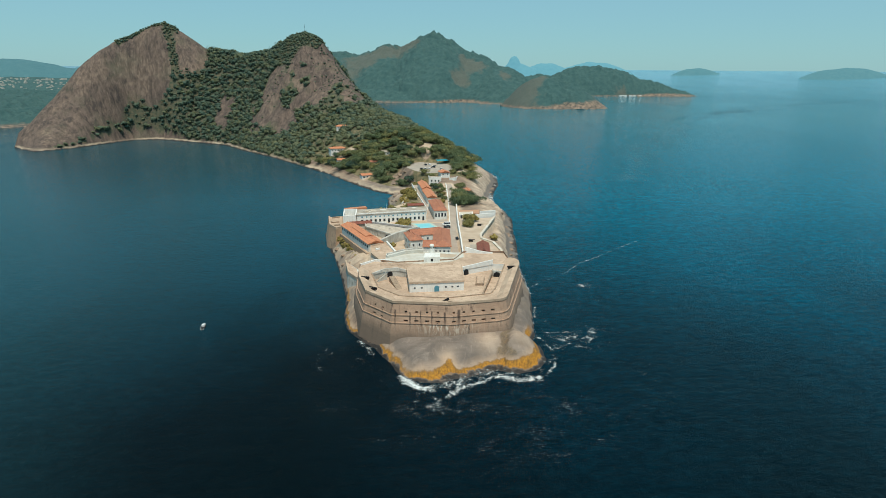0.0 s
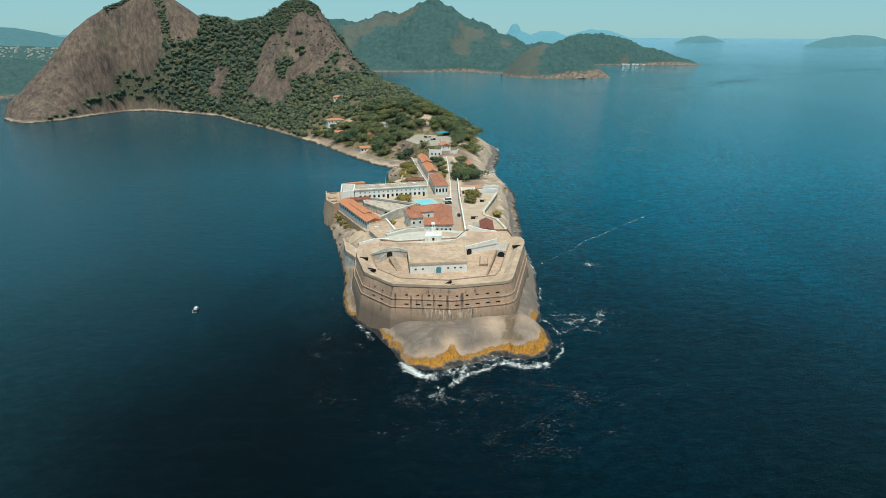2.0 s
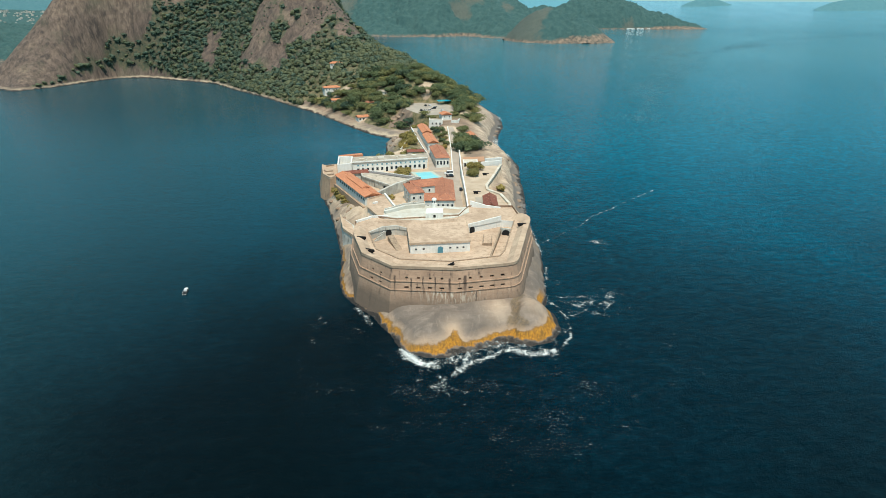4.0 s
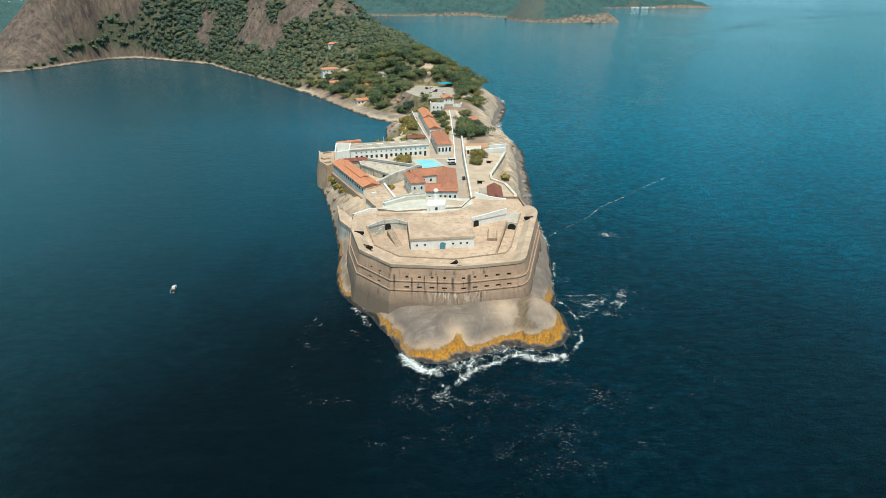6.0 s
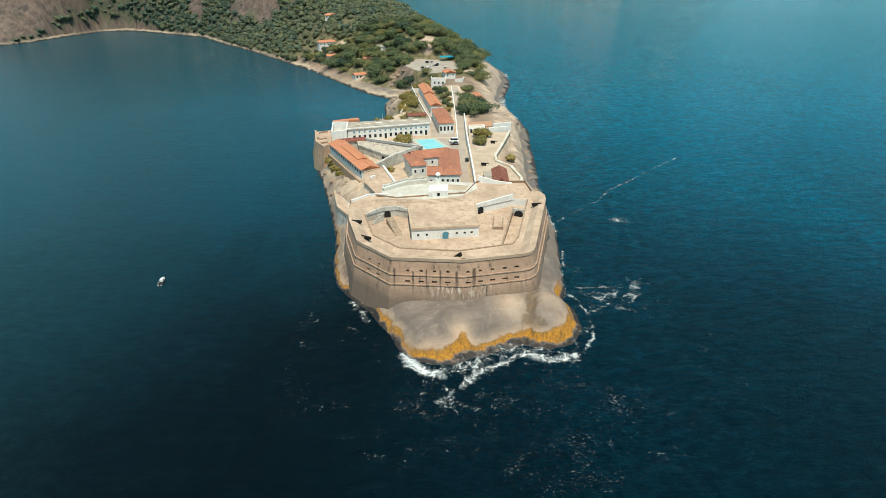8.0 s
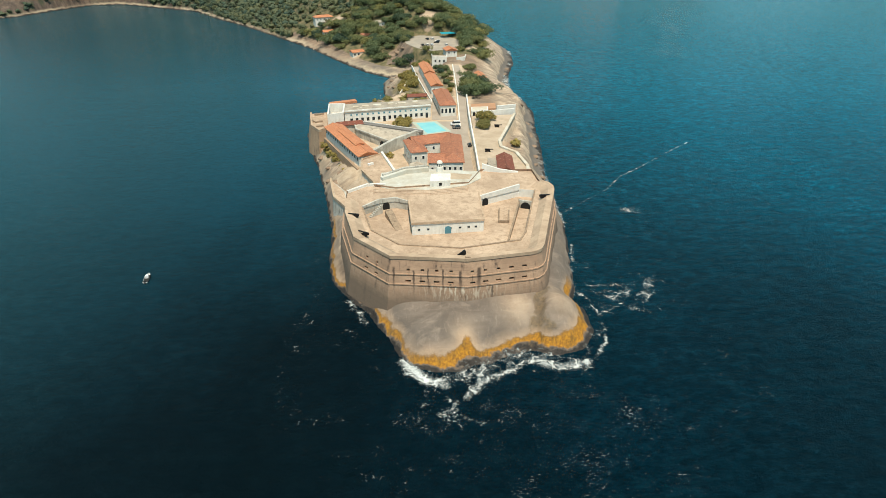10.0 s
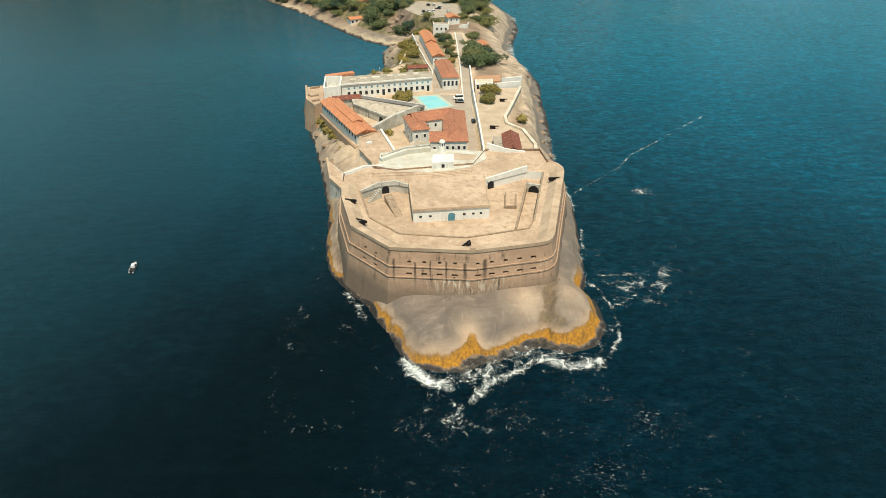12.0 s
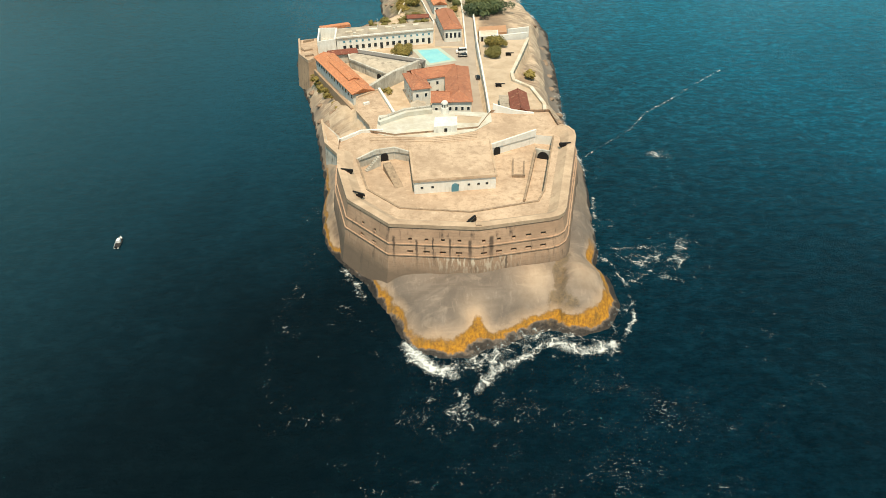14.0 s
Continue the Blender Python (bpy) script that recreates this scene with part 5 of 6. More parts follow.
def house(name, label, cx, cy, turn, w, l, z0, h, rise, wall, tile, hip=0.0, rows=((), (), (), ()), over=0.5, category="house"):
    """A house with its ridge along its own y; rows: windows on the south, east, north and west sides as (count, sill, width, height)."""
    ob = thing(name, label, category, at=(cx, cy, z0), turn=turn)
    part("wall", prism([(-w / 2, -l / 2), (w / 2, -l / 2), (w / 2, l / 2), (-w / 2, l / 2)], -3.0, h), wall, ob)
    if not hip:
        for s in (-1, 1):
            bm = bmesh.new()
            f, b = [[bm.verts.new((x, s * (l / 2 - t), z)) for x, z in ((-w / 2, h), (w / 2, h), (0, h + rise * 0.96))] for t in (0.02, 0.3)]
            bm.faces.new(f)
            bm.faces.new(b)
            for i in range(3):
                bm.faces.new((f[i], f[(i + 1) % 3], b[(i + 1) % 3], b[i]))
            part("gable", bm, wall, ob)
    part("roof", gable_roof(w, l, h - 0.1, rise, over, hip), tile, ob)
    cap = bmesh.new()
    tube(cap, (0, -l / 2 - over + hip, h + rise + 0.12), (0, l / 2 + over - hip, h + rise + 0.12), 0.2, 0.2, 6)
    part("ridge_cap", cap, tile, ob)
    for side, spec in enumerate(rows):
        for count, sill, ww, hh in spec:
            span = w if side in (0, 2) else l
            for i in range(count):
                u = (i + 0.5) / count * span - span / 2
                at = ((u, -l / 2 - 0.03, 0), (w / 2 + 0.03, u, 90), (-u, l / 2 + 0.03, 180), (-w / 2 - 0.03, -u, -90))[side]
                m = pose(at[0], at[1], sill, 0, 0, at[2])
                win = part("window", moved(box(0, 0, 0, ww, 0.10, hh), m), M["glass"], ob)
                part("frame", moved(box(0, 0, -0.12, ww + 0.24, 0.06, hh + 0.24), m), M["white_paint"], win)
    return ob


house("barracks", "white barracks wing with red hipped tile roof", 13.5, 293.2, -1.5, 8.6, 32.5, 12, 8.2, 2.4, M["white_wash"], M["red_tile"], 5.0,
              (((4, 5.0, 0.9, 1.2),), ((7, 4.8, 0.9, 1.3),), (), ((4, 4.6, 0.9, 1.3),)))
house("barracks", "north wing of the white barracks with red tile roof", 4.6, 304.6, -72, 9.4, 17.5, 12, 8.0, 2.2, M["white_wash"], M["red_tile"], 0.0,
      ((), ((5, 5.2, 0.9, 1.3), (5, 1.8, 0.9, 1.3)), (), ()), 0.4)
house("barracks", "west wing of the white barracks with red hipped tile roof", -1.9, 297.6, 13, 6.6, 15.5, 12, 7.8, 1.8, M["white_wash"], M["red_tile"], 3.2,
      (((2, 4.6, 0.9, 1.3),), ((3, 4.6, 0.9, 1.3),), (), ((4, 4.6, 0.9, 1.3), (3, 1.4, 0.9, 1.3))))
house("barracks", "short south wing of the white barracks with red tile roof", 6.6, 281.3, 88.5, 8.4, 6.2, 12, 8.0, 2.2, M["white_wash"], M["red_tile"], 0.0, ((), (), (), ((2, 4.8, 0.9, 1.2),)), 0.4)
house("long_house", "long building with orange tile roof above the sea wall", -32, 315.5, 26, 8.2, 44, 12, 4.6, 1.5, M["white_wash"], M["orange_tile"], 0.0,
      ((), (), (), ((14, 2.2, 1.5, 1.5),)), 0.6)
mon = thing("roof_monitor", "raised orange tiled monitor on the long roof", "roof", at=(-31.2, 315, 17.0), turn=26)
# shade on the monitor's side is put in as a near-black wall
part("wall", prism([(-1.7, -11), (1.7, -11), (1.7, 11), (-1.7, 11)], -0.8, 1.0), M["near_black"], mon)
part("roof", gable_roof(3.6, 22, 0.9, 0.7, 0.4), M["orange_tile"], mon)
house("shed", "small shed with dark red tile roof", 34.3, 277.5, -4, 6.0, 16.0, 15.8, 3.4, 1.6, M["white_wash"], M["brown_tile"], 0.0, (((1, 0.6, 1.0, 2.0),), (), (), ()), 0.4)
lean = thing("lean_to", "grey corrugated lean-to beside the shed", "shed", at=(29.3, 279, 15.8), turn=-4)
bm = bmesh.new()
for i in range(9):
    box(0, -6.0 + i * 1.5, 2.6, 3.4, 1.42, 0.16, 0, bm)
part("roof", bm, M["pale_roof"], lean)
for px, py in ((-1.5, -6.3), (1.5, -6.3), (-1.5, 6.3), (1.5, 6.3)):
    part("post", box(px, py, 0, 0.2, 0.2, 2.65), M["bark"], lean)
house("row_house", "long narrow building with orange tile roof", 5.6, 444, 7.5, 6.6, 27, 14.2, 5.2, 1.7, M["white_wash"], M["orange_tile"], 0.0, (((2, 2, 1, 1.4),), (), (), ((6, 2, 1, 1.4),)), 0.4)
house("row_house", "lower length of the narrow building with orange tile roof", 9.2, 416.4, 7.5, 6.8, 28, 13.6, 4.9, 1.6, M["white_wash"], M["orange_tile"], 0.0, (((2, 2, 1, 1.4),), (), (), ((6, 2, 1, 1.4),)), 0.4)
house("guard_house", "white guard house with red hipped roof and columned porch", 14.0, 378, 6, 8.2, 30, 12.6, 5.8, 2.2, M["white_wash"], M["red_tile"], 4.0, (((4, 1.6, 1.1, 2.4),), ((6, 2, 1, 1.5),), (), ((6, 2, 1, 1.5),)))
house("gate_house", "white gate house with orange tile roof", 23.5, 493, 12, 8, 9, 17.0, 4.6, 1.5, M["white_wash"], M["orange_tile"], 0.0, (((2, 2.6, 0.9, 1.2),), (), (), ((2, 2.6, 0.9, 1.2),)))

hall = thing("white_hall", "long white building with a row of blue windows and flat roof", "building")
HALL = [(-38, 351.6), (6.2, 362), (6.2, 374), (-39, 365.5)]
part("wall", prism(HALL, 10, 18.2), M["lime"], hall)
part("roof", prism(offset(HALL, 0.4), 18.2, 18.6), M["pale_roof"], hall, "stained flat roof")
part("parapet", ribbon([HALL[0], HALL[1]], 0.7, 18.5, 19.2), M["lime"], hall)
ht = math.degrees(math.atan2(10.4, 44.2))
hx, hy = math.cos(radians(ht)), math.sin(radians(ht))
for i in range(15):
    u = 3.4 + i * 2.85
    px, py = HALL[0][0] + hx * u + hy * 0.04, HALL[0][1] + hy * u - hx * 0.04
    part("window", box(px, py, 16.4, 0.9, 0.16, 0.8, ht), M["blue_paint"], hall)
    low = part("door" if i % 4 == 2 else "window", box(px, py, 12.2 if i % 4 == 2 else 13.3, 1.3, 0.16, 2.8 if i % 4 == 2 else 1.7, ht), M["glass"], hall)
wing = thing("hall_wing", "tall white end wing with grey yard and orange tile edge", "building")
WING = [(-47.5, 366.5), (-45.8, 347.5), (-38.6, 350.6), (-39.4, 366.5)]
part("yard", prism(WING, 8, 14.2), M["grey_plaster"], wing, "stained grey yard floor")
for a, b in ((WING[0], WING[1]), (WING[1], WING[2]), (WING[2], WING[3]), (WING[3], WING[0])):
    part("parapet", ribbon([a, b], 0.7, 8, 18.8), M["lime"], wing)
part("roof", ribbon([(-47.5, 368.5), (-34, 374)], 3.6, 17.4, 18.6), M["orange_tile"], wing, "orange tile strip roof")

grey = thing("grey_store", "old grey stone store with bulging roof", "building")
GREY = [(-32, 341), (-30.5, 332.5), (-13, 313.4), (0, 325)]
part("wall", prism(GREY, 10, 16.0), M["grey_plaster"], grey)
bm = bmesh.new()
grid = []
for i in range(11):
    row = []
    for j in range(9):
        u, v = i / 10, j / 8
        w = ((1 - u) * (1 - v), (1 - u) * v, u * v, u * (1 - v))
        x, y = (sum(w[q] * (GREY[0], GREY[1], GREY[2], GREY[3])[q][c] for q in range(4)) for c in (0, 1))
        row.append(bm.verts.new((x, y, 15.9 + 1.3 * (1 - (2 * v - 1) ** 2) ** 0.7 * (1 - (2 * u - 1) ** 6))))
    grid.append(row)
for a, b in zip(grid, grid[1:]):
    for j in range(8):
        bm.faces.new((a[j], b[j], b[j + 1], a[j + 1]))
part("roof", bm, M["dry_roof"], grey, "bulging stained roof", True)
part("ledge", ribbon([GREY[0], GREY[1], GREY[2]], 0.7, 15.6, 16.3), M["grey_plaster"], grey)
small = thing("side_house", "low house with dark red tile roof", "house", at=(-34.5, 341, 12), turn=14)
part("wall", prism([(-6, -2.6), (6, -2.6), (6, 2.6), (-6, 2.6)], -2, 4.2), M["grey_plaster"], small)
part("roof", moved(gable_roof(6, 12.4, 4.1, 1.0, 0.3), pose(0, 0, 0, 0, 0, 90)), M["brown_tile"], small)

# ---- walls, terraces and floors of the fort ----
nw = thing("west_bastion", "old stone bastion with beige platform", "bastion")
NW = [(-58, 366), (-54.3, 345), (-49.2, 336.5), (-45, 341), (-46, 350), (-49, 369)]
part("wall", prism(NW, -1, 13.4, None, 2.5), M["old_wall"], nw)
part("platform", prism(offset(NW, -0.9), 13.4, 13.6), M["fort_deck"], nw)
part("parapet", ribbon(offset(NW, -0.4)[:4], 0.9, 13.2, 14.4), M["cornice"], nw)

up = thing("upper_terrace", "beige terrace with weathered plaster walls", "terrace")
part("wall", prism(UPPER, 2, 15.7, None, 1.2), M["grey_plaster"], up)
part("platform", prism(offset(list(UPPER), 0.01), 15.7, 15.9), M["fort_deck"], up)
part("parapet", ribbon([UPPER[2], UPPER[3], UPPER[4]], 0.9, 15.6, 16.9), M["white_wash"], up, "white parapet")
part("rim", ribbon([UPPER[2], UPPER[1], UPPER[0], UPPER[6], UPPER[5]], 0.7, 15.5, 16.4), M["cornice"], up)

white = thing("white_battery", "whitewashed upper battery with long parapets", "battery")
WB = [(-15.2, 256.6), (-8.8, 252.2), (7, 252.8), (17, 256.6), (23, 262.8), (23.4, 269.5), (4, 272.5), (-15, 269.5)]
part("platform", prism(WB, 12, 19.2), M["lime_floor"], white, "worn whitewashed floor")
part("parapet", ribbon([(-14.6, 262.2), (-5.6, 268.6), (3.2, 270.6)], 1.5, 19, [20.4, 20.8, 20.8]), M["lime_floor"], white)
part("inner_wall", ribbon([(-14.2, 264.0), (-6.0, 270.0), (2.8, 272.0)], 0.9, 14, [20.9, 21.2, 21.2]), M["grey_plaster"], white, "dark weathered inner wall")
part("ramp", prism([(-9, 254.6), (2.4, 254.2), (2.6, 258), (-4, 258.6)], 18.5, 19.26), M["cream"], white, "worn pale ramp")
part("yard", prism([(11.5, 262.5), (18.5, 262), (20, 266.5), (11, 268.5)], 18.5, 19.24), M["dirt"], white, "bare earth yard")
part("tower", prism([(3.4, 255.2), (11.0, 255.9), (11.4, 262.5), (4.0, 262.3)], 15, 21.5), M["white_wash"], white)
part("window", box(7.3, 255.55, 19.5, 1.0, 0.2, 1.2, 5), M["near_black"], white)

lamp = thing("lantern", "small white domed lighthouse lantern", "lighthouse", at=(7.6, 270.5, 19.2))
lamp.scale = (0.95, 0.95, 0.85)
bm = bmesh.new()
tube(bm, (0, 0, 0), (0, 0, 2.2), 1.5, 1.3, 12)
part("base", bm, M["white_wash"], lamp)
bm = bmesh.new()
tube(bm, (0, 0, 2.2), (0, 0, 4.0), 1.0, 1.0, 12)
part("glazing", bm, M["white_wash"], lamp)
for i in range(6):
    part("window", moved(box(0.98, 0, 2.6, 0.12, 0.4, 1.0), pose(0, 0, 0, 0, 0, 30 + i * 60)), M["glass"], lamp, "narrow dark lantern window")
bm = bmesh.new()
for i in range(5):
    a, b = math.pi / 2 * i / 5, math.pi / 2 * (i + 1) / 5
    tube(bm, (0, 0, 4.0 + 1.2 * math.sin(a)), (0, 0, 4.0 + 1.2 * math.sin(b)), 1.25 * math.cos(a), max(0.02, 1.25 * math.cos(b)), 12)
part("dome", bm, M["white_wash"], lamp)

terr = thing("east_terrace", "beige earth terrace with low pale walls", "terrace")
part("wall", prism(TERRACE, 4, 15.6, None, 1.4), M["old_wall"], terr)
part("platform", prism(TERRACE, 15.6, 15.85), M["dirt"], terr)
part("parapet", ribbon([TERRACE[i] for i in (1, 2, 3, 4, 5, 6, 7)], 1.3, 15.6, 16.7), M["cream"], terr)
part("road_wall", ribbon([(23.6, 271), (24.6, 300), (26.0, 352), (28.2, 400), (29.4, 440)], 0.7, [12, 12, 12, 13, 14], [17.2, 16.6, 16.3, 15.2, 15.8]), M["lime"], terr, "white roadside wall")
part("north_wall", ribbon([(35.5, 353.8), (50, 357.5)], 0.8, 14, 18.0), M["lime"], terr, "white end wall")

road = tagged(mesh_ob("road", ribbon([(20.8, 274), (22, 310), (23.2, 352), (25.2, 400), (26.4, 440), (26, 475)], 5.0, [11, 11, 11, 12, 13, 13], [12.15, 12.15, 12.18, 13.4, 14.45, 15.2]), M["road_stone"]), "grey paved lane between white walls", "road", kind="structure")
yard = tagged(mesh_ob("pavement", prism([(17.5, 308), (21, 308), (22.2, 352), (20, 360), (-8, 357), (-12, 340), (2, 326)], 11, 12.08), M["road_stone"]), "grey paved yard around the court", "pavement", kind="structure")
tagged(mesh_ob("wall_west", ribbon([(20.7, 344), (21, 352), (22.8, 400), (23.6, 440), (24, 470)], 0.7, [11, 11, 12, 13, 13], [13.2, 13.4, 14.6, 15.6, 16.2]), M["white_wash"]), "white wall along the lane", "wall", kind="structure")
tagged(mesh_ob("wall_inner", ribbon([(-1, 325.5), (-12, 313), (-21, 300)], 1.4, 10, [17.5, 17.5, 16.8]), M["grey_plaster"]), "dark weathered diagonal wall", "wall", kind="structure")

court = thing("sports_court", "faded blue painted sports court", "court")
COURT = [(3, 333.4), (16, 339), (9, 356), (-4, 354)]
part("apron", prism(COURT, 11.5, 12.14), M["court_edge"], court)
part("playing_field", prism(offset(COURT, -1.9), 11.5, 12.16), M["court_blue"], court, "light blue painted floor")

# ---- trees ----
LEAF = {}


def tree_mesh(kind, seed, material, leaf, n, squash, spread=0.42):
    rng = np.random.RandomState(seed)
    V = crown_quads(rng, n, leaf, 16, squash, spread)
    me = array_mesh("crown", V, np.arange(len(V)).reshape(-1, 4), material)
    give(me, "tint", np.full(len(V), 0.2))
    bm = bmesh.new()
    tube(bm, (0, 0, -1.0), (0.05, 0.02, -0.3), 0.075, 0.05, 7)
    for i in range(5):
        a = i * 1.26 + seed
        tube(bm, (0.05, 0.02, -0.32), (0.45 * math.cos(a), 0.45 * math.sin(a), 0.1), 0.04, 0.015, 5)
    tr = bpy.data.meshes.new("trunk")
    bm.to_mesh(tr)
    bm.free()
    tr.materials.append(M["bark"])
    LEAF[kind] = (me, tr)


for i in range(4):
    tree_mesh(("dark", i), 20 + i, M["leaf"], 0.085, 2400, 0.78)
for i in range(2):
    tree_mesh(("mid", i), 40 + i, M["leaf_mid"], 0.09, 2200, 0.8)
for i in range(2):
    tree_mesh(("olive", i), 30 + i, M["leaf_olive"], 0.095, 2600, 0.95, 0.30)


def tree(kind, x, y, r, z=None, label="", tall=0.5):
    me, tr = LEAF[kind]
    z = ground_z(x, y) if z is None else z
    ob = thing("tree", label or "broad dark green tree with dense crown", "tree", "trees", at=(x, y, z), turn=(x * 37 + y * 11) % 360)
    for name, data in (("crown", me), ("trunk", tr)):
        p = new(name, data)
        p.parent = ob
        p.matrix_basis = Matrix.Translation((0, 0, r * tall)) @ Matrix.Diagonal((r, r, r * 0.95, 1))
    return ob


for x, y, r, z in ((-9, 347, 4.6, 12), (31.2, 333.5, 4.0, 15.8), (34.6, 345, 4.6, 15.8)):
    tree(("olive", int(r * 10) % 2), x, y, r, z, "round olive green tree on the beige ground")
rng = random.Random(4)
for x, y, r in ((29, 402, 5.5), (35, 401, 6.5), (41, 404, 5.0), (31, 411, 7), (37, 411, 6.5), (33, 421, 6.5), (39, 418, 5), (32, 432, 4.5), (33, 446, 4), (36, 470, 4)):
    tree(("dark", rng.randrange(4)), x, y, r, None, "dense dark green tree beside the lane")
for x, y, r in ((-9, 414, 3.6), (-4, 421, 4.4), (-9, 430, 4.0), (-5, 436, 4.4), (-10, 444, 3.8), (-4, 449, 4.2), (-8, 457, 4.4), (-3, 464, 4.0), (-8, 470, 3.6), (2, 478, 4.6), (-2, 398, 3.0), (5, 488, 4.8), (0, 490, 4.2)):
    tree(("olive", rng.randrange(2)), x, y, r, None, "olive green tree on the slope beside the long house")
for x, y, r in ((18.5, 409, 2.4), (20.4, 418, 2.6), (17.5, 426, 2.6), (20.5, 433, 2.2), (16.5, 440, 3.0), (20.5, 447, 2.6), (15, 452, 2.8), (18.5, 459, 3.0), (13, 462, 2.6)):
    tree(("olive" if r < 2.5 else "dark", rng.randrange(2)), x, y, r, None, "small garden tree beside the lane")
SITES = ((-90, 658, 10), (-89, 716, 8), (-50, 558, 6.5), (-82, 625, 6), (-32, 594, 5), (-43, 582, 5), (21, 494, 9))
for x, y, z in scatter(-115, 62, 500, 660, 8.2, 9, lambda X, Y, Z, d, r: (cover_at(X, Y) > 0.4) & (r < 0.86) & (signed(PARKING, X, Y) < -4) & (d > 10)):
    if all(math.hypot(x - a, y - c) > q for a, c, q in SITES):
        kind = ("mid", rng.randrange(2)) if rng.random() < 0.35 else ("dark", rng.randrange(4))
        tree(kind, x, y, rng.uniform(3.4, 6.8), z, "broad olive tinged tree of the headland wood" if kind[0] == "mid" else "")
for x, y in ((36, 512), (38, 522), (40, 532), (42, 545), (37, 540), (41, 556), (36, 566), (44, 524), (46, 538), (-12, 552), (-18, 558), (-6, 570), (4, 572)):
    tree(("dark", rng.randrange(4)), x, y, rng.uniform(4.2, 6.2))

# houses on the slope
house("hut", "small open hut with orange roof by the shore", -50, 557, 115, 8, 10, ground_z(-50, 557) - 1.3, 3.2, 1.2, M["white_wash"], M["orange_tile"], 0, ((), (), (), ((3, 0.8, 1.6, 1.6),)))
house("slope_house", "wide white house with orange roof among trees", -90, 657, 112, 10, 18, ground_z(-90, 657) - 0.5 - 1.3, 5.4, 1.4, M["white_wash"], M["orange_tile"], 4, ((), (), (), ((5, 3, 1, 1.3),)))
house("slope_house", "small white house with orange roof on the slope", -82, 624, 110, 7, 9, ground_z(-82, 624) - 1.3, 3.2, 1.3, M["white_wash"], M["orange_tile"], 0, ((), (), (), ((3, 1.2, 1, 1.3),)))
house("slope_house", "long white house high among the trees", -89, 714, 100, 9, 18, ground_z(-89, 714) - 1.3, 4.0, 1.6, M["white_wash"], M["orange_tile"], 3, ((), (), (), ((5, 1.6, 1, 1.3),)))
house("slope_house", "small pale house half hidden by trees", -32, 592, 95, 6, 8, ground_z(-32, 592) - 1.3, 3.6, 1.2, M["lime"], M["pale_roof"], 0, ((), (), (), ((2, 1.4, 1, 1.2),)))
house("slope_house", "small house with brown roof among trees", -43, 580, 80, 6, 9, ground_z(-43, 580) - 1.3, 3.0, 1.2, M["cream"], M["red_tile"], 0)
house("lane_house", "low house with orange roof between dark trees", 40, 437, 5, 5, 14, ground_z(40, 437), 3.2, 1.2, M["white_wash"], M["orange_tile"], 0, ((), ((4, 1.2, 0.9, 1.1),), (), ()))
tagged(mesh_ob("pavement", prism(PARKING, 17, 19.06), M["asphalt"]), "grey paved parking place", "pavement", kind="structure")


# ---- guns and vehicles ----
def cannon(x, y, z, turn):
    ob = thing("cannon", "old black iron cannon on an iron carriage", "cannon", "cannons on the deck", at=(x, y, z), turn=turn)
    bm = bmesh.new()
    tube(bm, (0, -1.5, 1.05), (0, 2.0, 1.15), 0.34, 0.2, 10)
    tube(bm, (0, -1.75, 1.05), (0, -1.5, 1.05), 0.1, 0.34, 10)
    part("barrel", bm, M["iron"], ob)
    for s in (-0.45, 0.45):
        part("cheek", box(s, -0.4, 0.15, 0.14, 2.2, 0.8), M["iron"], ob)
        for v in (-1.1, 0.5):
            bm = bmesh.new()
            tube(bm, (s * 1.25 - 0.07, v, 0.3), (s * 1.25 + 0.07, v, 0.3), 0.3, 0.3, 10)
            part("wheel", bm, M["iron"], ob)
    return ob


for x, y, z, turn in ((-22.0, 230.6, 19.85, 75), (-17.8, 218.0, 19.85, 60), (11.6, 205.4, 19.3, 140), (43.2, 243.2, 19.85, -85), (38.8, 270.6, 15.85, -95), (30.2, 300, 15.85, -95), (38.4, 333.5, 15.85, -95)):
    cannon(x, y, z, turn)


